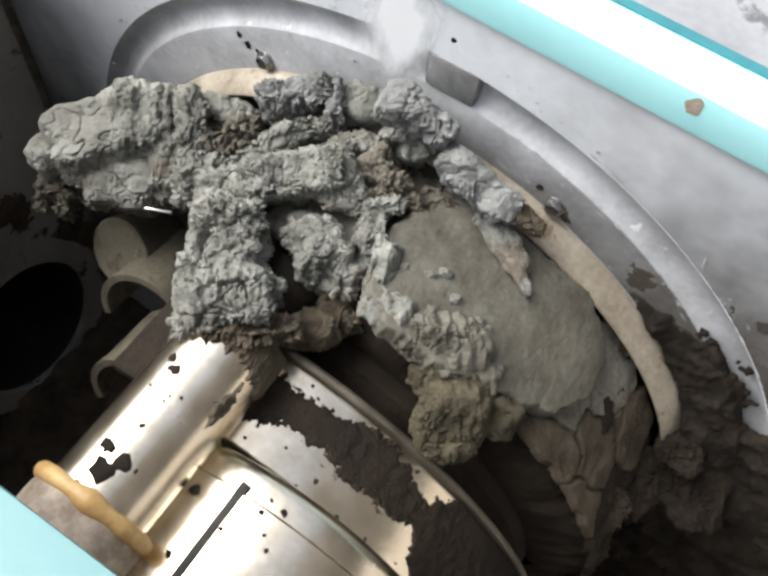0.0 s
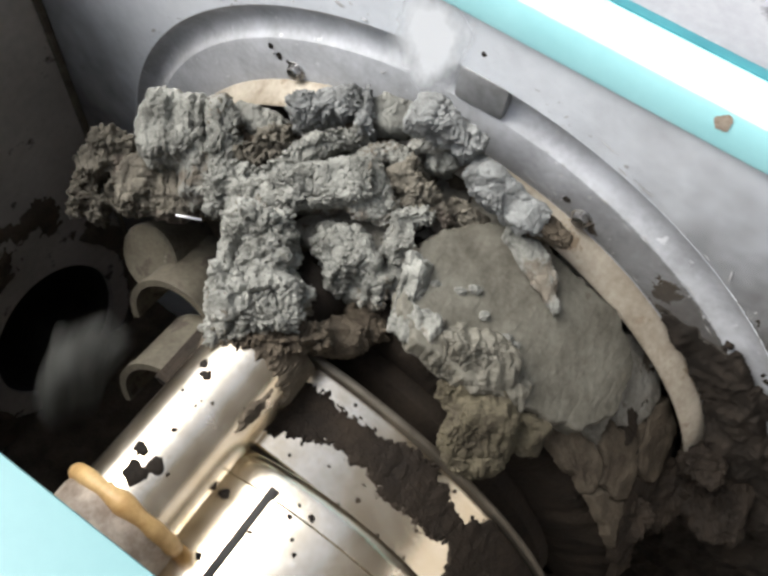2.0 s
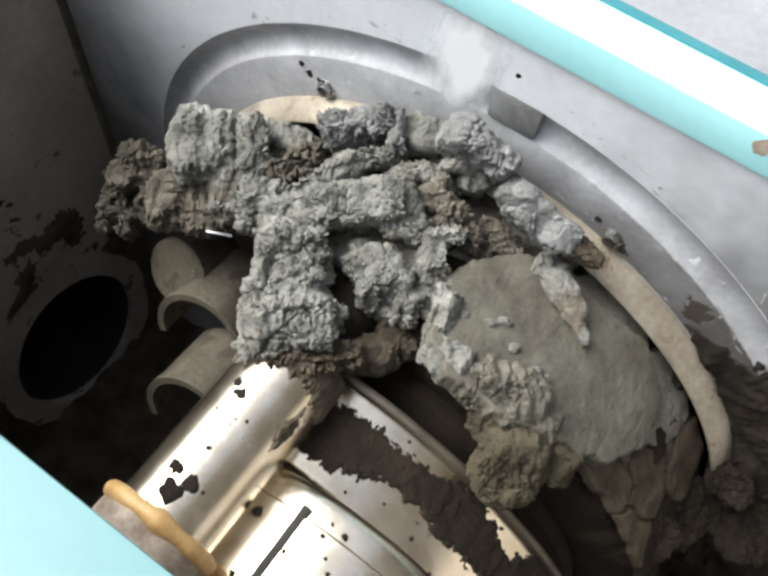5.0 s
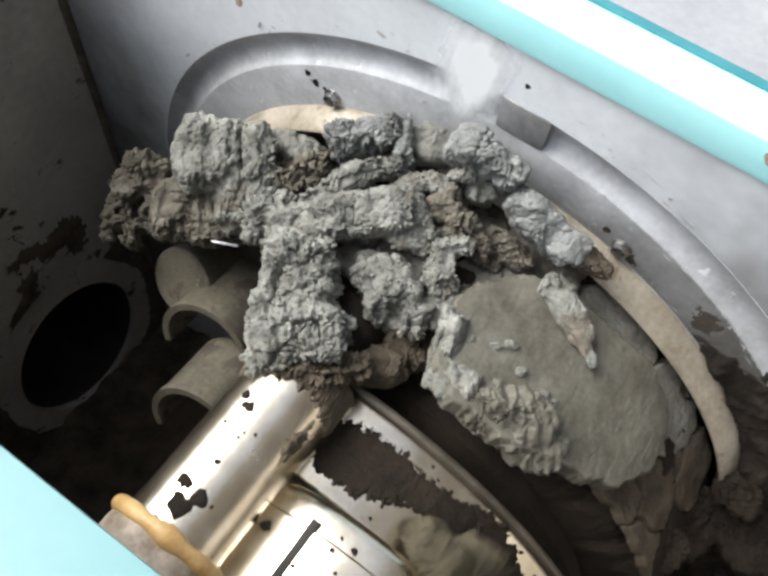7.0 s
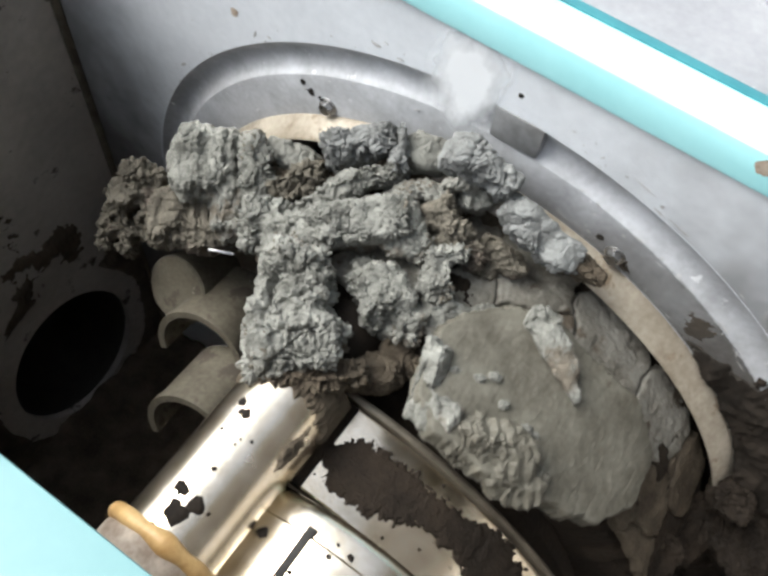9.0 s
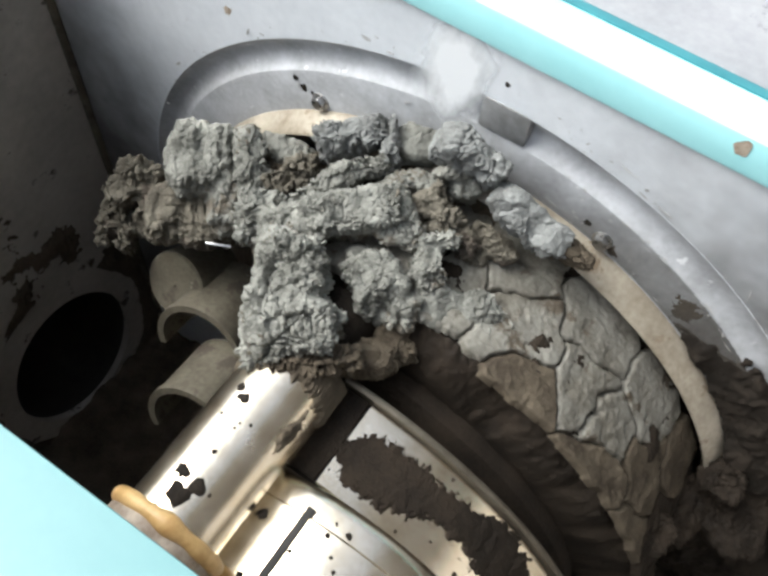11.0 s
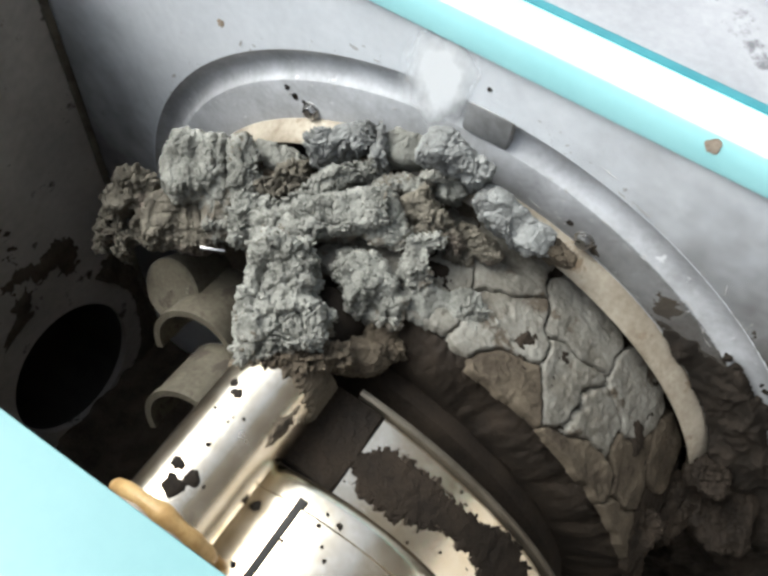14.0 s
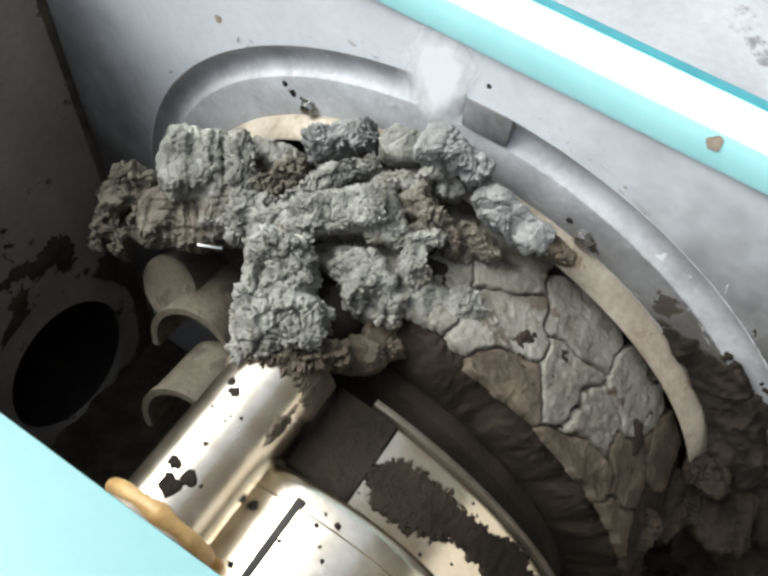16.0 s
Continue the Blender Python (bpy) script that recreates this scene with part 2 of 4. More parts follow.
def noisy_sheet(name, x0, x1, y0, y1, z, nx, ny, amp, mat, seed=0.0):
    vs, fs = [], []
    for j in range(ny + 1):
        for i in range(nx + 1):
            x, y = x0 + (x1 - x0) * i / nx, y0 + (y1 - y0) * j / ny
            h = amp * (noise.noise((x * 9 + seed, y * 9, 0)) + 0.5 * noise.noise((x * 30, y * 30, seed)) + 0.25 * noise.noise((x * 90, y * 90, seed)))
            vs.append((x, y, z + h))
    for j in range(ny):
        for i in range(nx):
            a = j * (nx + 1) + i
            fs.append((a, a + 1, a + nx + 2, a + nx + 1))
    return mesh_object(name, vs, fs, mat)


tagged(noisy_sheet("floor", X_LEFT, X_RIGHT, Y_NEAR, 0.0, Z_FLOOR + 0.04, 170, 60, 0.03, WALL_MUD), "dark wet mud on the hopper bottom", "mud", kind="structure")
# Unseen wall, added to darken chrome reflections and block light from the right.
bm = bmesh.new()
box(bm, (1.3, -3.0, -0.51), (1.4, 3.0, 3.20))
tagged(part("light_blocker_east", bm, DARK), "added unseen dark wall that blocks light from the right", "wall", kind="structure")
bm = bmesh.new()
bmesh.ops.create_grid(bm, x_segments=2, y_segments=2, size=60, matrix=Matrix.Translation((0, 0, -0.504)))
tagged(part("ground", bm, GROUND), "grey concrete ground under the machine", "ground", kind="structure")

# ---- the mouth in the back wall ----
mouth = tagged(new("mouth_flange"), "round grey steel flange with cream seal lip in the wall", "flange", kind="structure")
# The groove takes a darker steel, its shade put into the colour.
bm = bmesh.new()
lathe(bm, [(0.3665, 0.0115), (0.3655, 0.0), (0.3630, 0.0022), (0.3585, 0.0058), (0.352, 0.0074), (0.345, 0.0062), (0.3405, 0.0030), (0.3375, 0.0006)], 200)
part("groove", bm, SHADED_GRIMY_STEEL, mouth, "grimy rounded groove, darkened for the shade inside it")
bm = bmesh.new()
lathe(bm, [(0.3375, 0.0006), (0.335, 0.0), (0.2995, 0.0), (0.2995, 0.012)], 200)
part("flange_face", bm, SHADED_GRIMY_STEEL, mouth, "grimy scratched flange face")
bm = bmesh.new()
lathe(bm, [(0.2994, 0.010), (0.3005, 0.0), (0.3000, -0.004), (0.2965, -0.009), (0.2925, -0.019), (0.2900, -0.0205), (0.2880, -0.019), (0.2870, 0.0),
           (0.2870, 0.40)], 200)
part("seal_lip", bm, CREAM, mouth, "cream worn seal lip")
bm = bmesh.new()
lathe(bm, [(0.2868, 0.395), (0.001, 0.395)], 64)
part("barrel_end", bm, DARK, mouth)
for ang in (118, 71.3, 20, 165):
    bm = bmesh.new()
    bmesh.ops.create_cone(bm, cap_ends=True, segments=6, radius1=0.0065, radius2=0.0062, depth=0.006)
    bmesh.ops.bevel(bm, geom=list(bm.edges), offset=0.0006, segments=1, affect="EDGES")
    ob = part("bolt", bm, BOLT, mouth, "bright steel hexagon bolt head", smooth=False)
    bm = bmesh.new()
    bmesh.ops.create_cone(bm, cap_ends=True, segments=28, radius1=0.0080, radius2=0.0077, depth=0.0014)
    part("washer", bm, BOLT, ob).matrix_basis = pose(0, 0, -0.0026)
    r = 0.3095
    ob.matrix_basis = pose(r * math.cos(radians(ang)), -0.003, r * math.sin(radians(ang)), 90, 0, 0)
bm = bmesh.new()
box(bm, (-0.013, -0.0015, 0.338), (0.024, 0.011, 0.366), 0.003)
part("locking_block", bm, BLOCK_STEEL, mouth, "grey steel locking block")

# ---- drum, shaft and end housing ----
drum = tagged(new("mixing_drum"), "worn chrome drum smeared with dark mud", "drum")
bm = bmesh.new()
lathe(bm, [(0.236, -0.243), (0.2415, -0.243), (0.2425, -0.242), (0.2425, -0.1785), (0.236, -0.1785), (0.236, -0.243)], 140, 101, -80)
shell = part("drum_shell", bm, CHROME, drum)
bm = bmesh.new()
lathe(bm, [(0.234, -0.2432), (0.2425, -0.2432), (0.2430, -0.21), (0.2425, -0.1783), (0.234, -0.1783), (0.234, -0.2432)], 24, 112, 100.4)
part("shell_end", bm, MUD, drum, "mud covered end of the drum shell")
bm = bmesh.new()
lathe(bm, [(0.20, -0.1775), (0.2492, -0.1775), (0.250, -0.1765), (0.250, -0.1735), (0.2492, -0.1725), (0.20, -0.1725), (0.20, -0.1775)], 140, 106, -80)
part("drum_flange", bm, DULL_STEEL, drum, "thin steel flange of the drum")


def crust(name, mask, r, cx, cz, a0, a1, y0, y1, na, ny, mat, height=0.003, parent=None):
    """A thin layer of mud on a cylinder along y, where mask(angle, y) is above nought; its edge dips under the surface."""
    vs, fs, hs = [], [], []
    for j in range(ny + 1):
        for i in range(na + 1):
            a, y = a0 + (a1 - a0) * i / na, y0 + (y1 - y0) * j / ny
            m = mask(a, y)
            h = max(-0.001, min(1.0, m * 3)) * height * (0.8 + 0.35 * noise.noise((a * 0.7, y * 120, 3)) + 0.2 * noise.noise((a * 3, y * 500, 3)))
            hs.append(h)
            rr = r + (h if m > 0 else -0.0008)
            vs.append((cx + rr * math.cos(radians(a)), y, cz + rr * math.sin(radians(a))))
    for j in range(ny):
        for i in range(na):
            q = j * (na + 1) + i
            f = (q, q + 1, q + na + 2, q + na + 1)
            if max(hs[k] for k in f) > 0:
                fs.append(f)
    ob = mesh_object(name, vs, fs, mat)
    if parent:
        child(ob, parent)
    return ob


def lerp_table(x, table):
    for (x0, v0), (x1, v1) in zip(table, table[1:]):
        if x <= x1:
            return v0 + (v1 - v0) * max(0, (x - x0)) / (x1 - x0)
    return table[-1][1]


def drum_mask(a, y):
    hi = lerp_table(a, [(52, -0.176), (57, -0.197), (61, -0.191), (66, -0.182), (70, -0.180), (73, -0.185), (77, -0.191), (84, -0.192), (90, -0.191), (96, -0.193), (99, -0.202), (100.5, -0.211), (101, -0.170)])
    lo = lerp_table(a, [(52, -0.245), (57, -0.213), (61, -0.218), (66, -0.217), (71, -0.220), (75, -0.211), (78, -0.215), (81, -0.211), (86, -0.223), (91, -0.230), (97, -0.232), (100.5, -0.219), (101, -0.250)])
    n_ = 0.40 * noise.noise((a * 0.5, y * 110, 1)) + 0.40 * noise.noise((a * 1.3, y * 300, 2)) + 0.25 * noise.noise((a * 3.2, y * 750, 2))
    crumb_ = noise.noise((a * 0.9, y * 210, 7)) * 1.6 - 0.95
    return max(min(hi - y, y - lo) / 0.008 + n_ * 1.3 + 0.2, crumb_)


child(crust("mud_crust", drum_mask, 0.2425, 0, 0, 20, 111.6, -0.2425, -0.179, 600, 110, MUD_CAKE, 0.0024), shell, "dark brown mud crust")

bm = bmesh.new()
auger = tagged(new("auger_core"), "mud covered auger core behind the drum flange", "auger core")
lathe(bm, [(0.001, -0.150), (0.140, -0.150), (0.145, -0.145), (0.145, 0.38)], 96)
part("core_tube", bm, MUD, auger)
bm = bmesh.new()
lathe(bm, [(0.150, -0.169), (0.205, -0.169), (0.225, -0.150), (0.225, 0.30), (0.150, 0.30), (0.150, -0.169)], 128, 97, -85)
part("sleeve", bm, MUD_CAKE, auger, "mud caked sleeve")

shaft = tagged(new("drive_shaft"), "polished chrome shaft with mud flecks", "shaft")
SX, SZ, SR = -0.024, 0.2534, 0.0335
bm = bmesh.new()
lathe(bm, [(0.001, -0.185), (SR, -0.185), (SR, -0.341)], 96, cx=SX, cz=SZ)
part("rod", bm, CHROME, shaft)

bm = bmesh.new()
lathe(bm, [(0.001, -0.190), (0.022, -0.190), (0.025, -0.186), (0.025, -0.130), (0.001, -0.130)], 64, cx=SX, cz=SZ - 0.004)
part("hub", bm, MUD_CAKE, shaft, "mud covered hub at the shaft end")


def ring_torus(bm, cx, cz, y, R, r, wob=0.0, ny=1.0):
    n, k = 72, 14
    vs = [[None] * k for _ in range(n)]
    for i in range(n):
        a = 2 * math.pi * i / n
        w = 1 + wob * noise.noise((math.cos(a) * 2.5, math.sin(a) * 2.5, y * 50))
        for j in range(k):
            b = 2 * math.pi * j / k
            rr = R + r * w * math.cos(b)
            vs[i][j] = bm.verts.new((cx + rr * math.cos(a), y + ny * r * w * math.sin(b), cz + rr * math.sin(a)))
    for i in range(n):
        for j in range(k):
            bm.faces.new((vs[i][j], vs[(i + 1) % n][j], vs[(i + 1) % n][(j + 1) % k], vs[i][(j + 1) % k]))


bm = bmesh.new()
ring_torus(bm, SX, SZ, -0.3215, 0.0365, 0.0056, 0.45)
part("seal_ring", bm, GREASE, shaft, "orange greasy seal ring")
bm = bmesh.new()
lathe(bm, [(SR, -0.322), (0.0375, -0.3225), (0.0385, -0.330), (0.0385, -0.3415)], 72, cx=SX, cz=SZ)
part("gasket", bm, GASKET, shaft, "dirty beige gasket")

housing = tagged(new("bearing_housing"), "chrome bearing housing with a dark slot", "bearing housing")
bm = bmesh.new()
HX, HZ, HR = 0.065, 0.161, 0.105
lathe(bm, [(0.001, -0.2460), (HR - 0.012, -0.2460), (HR - 0.006, -0.2475), (HR - 0.003, -0.2510), (HR - 0.0015, -0.2560), (HR - 0.0015, -0.2670), (HR, -0.2685), (HR, -0.3415),
           (0.001, -0.3415)], 160, 165, -60, HX, HZ)
part("body", bm, CHROME, housing)
bm = bmesh.new()
box(bm, (0.0365, -0.3415, 0.255), (0.0425, -0.262, 0.2636), 0.0008)
part("slot_strip", bm, DARK, housing, "dark slot along the housing")
bm = bmesh.new()
lathe(bm, [(0.236, -0.2438), (0.2455, -0.2438), (0.2462, -0.2425), (0.2462, -0.1790), (0.236, -0.1790), (0.236, -0.2438)], 16, 103, 89.2)
part("scraper", bm, DARK, housing, "dark muddy scraper over the drum")
bm = bmesh.new()
lathe(bm, [(0.2426, -0.2440), (0.2464, -0.2440), (0.2466, -0.2420), (0.2466, -0.1790), (0.2426, -0.1790), (0.2426, -0.2440)], 4, 89.2, 88.6)
part("scraper_edge", bm, DULL_STEEL, housing, "worn bright scraper edge")


def shaft_mask(a, y):
    n_ = 0.6 * noise.noise((a * 0.06, y * 90, 5)) + 0.4 * noise.noise((a * 0.2, y * 300, 6))
    edge = (y + 0.204 + 0.00016 * abs(a - 95)) / 0.012
    side = 0.75 - abs(a - 38) / 14 - abs(y + 0.236) / 0.024
    return max(edge, side) + n_ * 0.9


tagged(crust("shaft_mud", shaft_mask, SR, SX, SZ, 5, 180, -0.27, -0.186, 200, 110, CLAY_BROWN, 0.003), "dark mud crust on the chrome shaft", "mud", kind="stuff")

# flecks of mud on shaft and housing
vs, fs = [], []
rng = random.Random(4)


def fleck(x, y, z, nx, nz, size, seed):
    n = Vector((nx, 0, nz)).normalized()
    u, v = Vector((0, 1, 0)), n.cross(Vector((0, 1, 0)))
    c = Vector((x, y, z))
    base = len(vs)
    k = 18
    for ring, hgt in ((1.0, -0.0006), (0.85, 0.0007), (0.4, 0.0013)):
        for i in range(k):
            a = 2 * math.pi * i / k
            r_ = size * ring * (1 + 0.6 * noise.noise((math.cos(a) * 1.4 + seed, math.sin(a) * 1.4, seed * 3.1)) + 0.3 * noise.noise((math.cos(a) * 4, math.sin(a) * 4 + seed, 1)))
            vs.append(c + u * r_ * math.cos(a) + v * r_ * math.sin(a) + n * hgt)
    vs.append(c + n * 0.0014)
    for r_ in range(2):
        for i in range(k):
            j = (i + 1) % k
            fs.append((base + r_ * k + i, base + r_ * k + j, base + (r_ + 1) * k + j, base + (r_ + 1) * k + i))
    for i in range(k):
        fs.append((base + 2 * k + i, base + 2 * k + (i + 1) % k, base + 3 * k))


def shaft_fleck(x, y, size, seed):
    dx = x - SX
    dz = math.sqrt(max(0, SR * SR - dx * dx))
    fleck(x, y, SZ + dz, dx, dz, size, seed)


shaft_fleck(-0.0322, -0.2922, 0.0045, 0.3)
shaft_fleck(-0.0245, -0.3044, 0.0075, 2.0)
shaft_fleck(-0.0187, -0.2948, 0.0048, 3.7)
shaft_fleck(-0.0288, -0.2925, 0.0030, 5.4)
shaft_fleck(-0.0204, -0.3167, 0.0022, 7.1)
shaft_fleck(-0.0321, -0.3199, 0.0050, 8.8)
shaft_fleck(-0.0241, -0.2733, 0.0018, 10.5)
shaft_fleck(-0.0315, -0.2362, 0.0040, 12.2)
shaft_fleck(-0.0380, -0.2311, 0.0030, 13.9)
shaft_fleck(-0.0369, -0.2515, 0.0010, 15.6)
shaft_fleck(-0.0238, -0.2552, 0.0009, 17.3)
shaft_fleck(-0.0170, -0.2479, 0.0012, 19.0)
shaft_fleck(-0.0231, -0.2509, 0.0008, 20.7)
shaft_fleck(-0.0102, -0.2946, 0.0012, 22.4)
for x_, y_, size_, seed_ in ((0.0152, -0.2804, 0.0035, 40.0), (0.0272, -0.3166, 0.0030, 42.3), (0.0568, -0.2707, 0.0018, 44.6), (0.0678, -0.2638, 0.0020, 46.9),
                             (0.0572, -0.2617, 0.0010, 49.2), (0.0437, -0.2905, 0.0015, 51.5), (0.0660, -0.2800, 0.0012, 53.1), (0.0720, -0.2860, 0.0015, 55.2)):
    rise = math.sqrt(HR * HR - (x_ - HX) ** 2)
    fleck(x_, y_, HZ + rise, x_ - HX, rise, size_, seed_)
tagged(mesh_object("mud_flecks", vs, fs, MUD), "dark dried mud flecks on the chrome", "mud", kind="stuff")

# ---- scoops beside the drum ----
def scoop(place, r, length, a0, a1, thick=0.004):
    ob = tagged(new("scoop_paddle"), "curved steel scoop paddle coated with mud", "paddle", group="scoop paddles")
    bm = bmesh.new()
    lathe(bm, [(r, 0), (r, length), (r - thick, length), (r - thick, 0), (r, 0)], 40, a0, a1)
    blade = part("blade", bm, PADDLE, ob)
    bm = bmesh.new()
    lathe(bm, [(r + 0.0012, -0.001), (r + 0.0012, 0.006), (r - thick - 0.001, 0.006), (r - thick - 0.001, -0.001), (r + 0.0012, -0.001)], 40, a0 - 1, a1 + 1)
    part("edge_bead", bm, PADDLE, blade)
    ob.matrix_basis = place
    return ob


scoop(pose(-0.153, -0.170, 0.104, -20.4, -18.1, 13.5), 0.042, 0.075, 188, -8)
scoop(pose(-0.116, -0.228, 0.089, -20.7, -20.6, 14.5), 0.041, 0.070, 192, -10)
bm = bmesh.new()
lathe(bm, [(0.001, -0.004), (0.030, -0.004), (0.032, -0.002), (0.032, 0.05), (0.001, 0.05)], 48)
disc = part("end_cap", bm, PADDLE)
disc.matrix_basis = pose(-0.203, -0.138, 0.116, -36.1, -28.0, 14.4)
tagged(disc, "round grey steel end cap behind the scoops", "cap")
bm = bmesh.new()
box(bm, (-0.010, -0.0009, -0.0006), (0.010, 0.0009, 0.0006), 0.0004)
sliver = part("steel_sliver", bm, BOLT)
sliver.matrix_basis = Matrix.Translation((-0.148, -0.131, 0.223)) @ Euler([radians(a) for a in (29.08, -4.19, 35.14)]).to_matrix().to_4x4() @ pose(0, 0, 0, 0, 0, -10)
tagged(sliver, "thin bright steel sliver stuck in the clay", "sliver")

# ---- clay ----
LEAN = Euler([radians(a) for a in (29.08, -4.19, 35.14)]).to_matrix().to_4x4()


def clod(name, centre, half, spokes, mat, parent, label=""):
    """A small broken crumb: eight spokes give its outline, half its thickness; broken faces cut it."""
    bm = bmesh.new()
    bmesh.ops.create_icosphere(bm, subdivisions=4, radius=1.0)
    rnd = random.Random(round(sum(centre) * 9973))
    mean = sum(spokes) / 8
    planes = []
    for _ in range(5):
        n_ = Vector((rnd.uniform(-1, 1), rnd.uniform(-1, 1), rnd.uniform(-0.1, 1.1))).normalized()
        planes.append((n_, math.sqrt((n_.x * mean) ** 2 + (n_.y * mean) ** 2 + (n_.z * half) ** 2) * rnd.uniform(0.7, 0.95)))
    for v in bm.verts:
        x, y, z = v.co
        th = math.atan2(y, x) % (2 * math.pi) / (math.pi / 4)
        i, u = int(th) % 8, th - int(th)
        p = Vector((x, y, 0)) * (spokes[i] * (1 - u) + spokes[(i + 1) % 8] * u) + Vector((0, 0, z * half))
        for n_, h in planes:
            over = n_.dot(p) - h
            if over > 0:
                p = p - n_ * over
        v.co = p + Vector((x, y, z)) * 0.0007 * noise.noise((p + Vector(centre)) * 600)
    ob = part(name, bm, mat, parent, label)
    ob.matrix_basis = Matrix.Translation(centre)
    return ob


HEAP = Vector((-0.05, -0.10, 0.27))


def torn(name, mat, label, blocks, crumb=1.0, rib=0.0, voxel=0.0008, cracks=0.0, origin=None, parent=None, base=(0, 0, 0)):
    """A torn mass of clay kneaded from angular blocks (centre, half sizes, roll and two tilts) in the heap's leaning frame; broken cells roughen it."""
    at = Vector(origin or blocks[0][:3])
    bm = bmesh.new()
    for u, v_, w, hu, hv, hw, roll, tu, tv in blocks:
        rnd = random.Random(round((u * 3 + v_ * 5 + w * 7) * 10007))
        turn = Euler((radians(tu), radians(tv), radians(roll))).to_matrix()
        planes = []
        for _ in range(7):
            n_ = Vector((rnd.uniform(-1, 1), rnd.uniform(-1, 1), rnd.uniform(-0.2, 0.8))).normalized()
            planes.append((n_, (abs(n_.x) * hu + abs(n_.y) * hv + abs(n_.z) * hw) * rnd.uniform(0.76, 0.96)))
        seed = Vector((u, v_, w)) * 41
        for v in bmesh.ops.create_icosphere(bm, subdivisions=4, radius=1.0)["verts"]:
            x, y, z = v.co
            k = (abs(x) ** 4 + abs(y) ** 4 + abs(z) ** 4) ** -0.25 * 1.13
            p = Vector((x * k * hu, y * k * hv, z * k * hw))
            p *= 1 + 0.16 * noise.noise(Vector((x, y, z)) * 1.7 + seed)
            for n_, h in planes:
                over = n_.dot(p) - h
                if over > 0:
                    p -= n_ * over
            v.co = turn @ p + Vector((u, v_, w)) - at
    me = bpy.data.meshes.new(name)
    bm.to_mesh(me)
    bm.free()
    ob = new(name, me)
    mod = ob.modifiers.new("knead", "REMESH")
    mod.mode, mod.voxel_size = "VOXEL", voxel
    done = bpy.data.meshes.new_from_object(ob.evaluated_get(bpy.context.evaluated_depsgraph_get()))
    ob.modifiers.clear()
    ob.data = done
    bpy.data.meshes.remove(me)
    n = len(done.vertices)
    co, nor = np.empty(n * 3), np.empty(n * 3)
    done.vertices.foreach_get("co", co)
    ed = np.empty(len(done.edges) * 2, dtype=np.int64)
    done.edges.foreach_get("vertices", ed)
    co, ed = co.reshape(n, 3), ed.reshape(-1, 2)
    deg = np.bincount(ed.ravel(), minlength=n)[:, None].clip(1)
    for _ in range(3):
        acc = np.zeros_like(co)
        np.add.at(acc, ed[:, 0], co[ed[:, 1]])
        np.add.at(acc, ed[:, 1], co[ed[:, 0]])
        co = 0.4 * co + 0.6 * acc / deg
    done.vertices.foreach_set("co", co.ravel())
    done.update()
    done.vertices.foreach_get("normal", nor)
    nor = nor.reshape(n, 3)
    hs = np.empty((n, 1))
    for i in range(n):
        q = Vector(co[i]) + at
        wq = q + Vector((noise.noise(q * 150), noise.noise(q * 150 + Vector((9, 0, 0))), noise.noise(q * 150 + Vector((0, 9, 0))))) * 0.0022
        h = 0.0026 * noise.noise(q * 42) + 0.0022 * noise.noise(q * 110) * (0.4 + 0.6 * min(1, crumb))
        if crumb > 0.25:
            patch = crumb * max(0.15, min(1.0, 0.6 + 1.4 * noise.noise(q * 30 + Vector((3, 7, 1)))))
            d1, p1 = noise.voronoi(wq * 150)
            d2, p2 = noise.voronoi(wq * 380)
            h += patch * (0.0022 * (noise.cell(p1[0] * 7.3) - 0.5) - 0.0022 * max(0.0, 1 - (d1[1] - d1[0]) / 0.16))
            h += patch * (0.0014 * (noise.cell(p2[0] * 7.3) - 0.5) - 0.0009 * max(0.0, 1 - (d2[1] - d2[0]) / 0.3))
            d0, p0 = noise.voronoi(wq * 62)
            h += crumb * 0.0016 * (noise.cell(p0[0] * 7.3) - 0.5)
            h -= patch * 0.0045 * max(0.0, 1 - (d0[1] - d0[0]) / 0.09)
            h -= patch * 0.020 * max(0.0, noise.noise(wq * 64 + Vector((1, 4, 2))) - 0.22)
        if rib:
            r_ = noise.noise(Vector((wq.x * 230, wq.y * 42, wq.z * 110)))
            h += rib * (0.6 * r_ - 1.2 * max(0.0, 0.16 - abs(r_)) / 0.16 * max(0.0, noise.noise(q * 45 + Vector((7, 7, 7))) + 0.1))
        if cracks:
            c = abs(noise.noise(q * 30 + Vector((5, 1, 9))) + 0.4 * noise.noise(q * 95))
            h -= cracks * max(0.0, 1 - c / 0.04)
        hs[i] = h + (0.0003 + 0.0005 * min(1.0, crumb)) * noise.noise(q * 620)
    done.vertices.foreach_set("co", (co + nor * hs).ravel())
    done.materials.append(mat)
    done.polygons.foreach_set("use_smooth", [True] * len(done.polygons))
    done.update()
    if parent:
        ob.matrix_basis = Matrix.Translation(at - Vector(base))
        return child(ob, parent, label)
    ob.matrix_basis = Matrix.Translation(HEAP + LEAN.to_3x3() @ at) @ LEAN
    return tagged(ob, label, "clay lump", "clay heap")


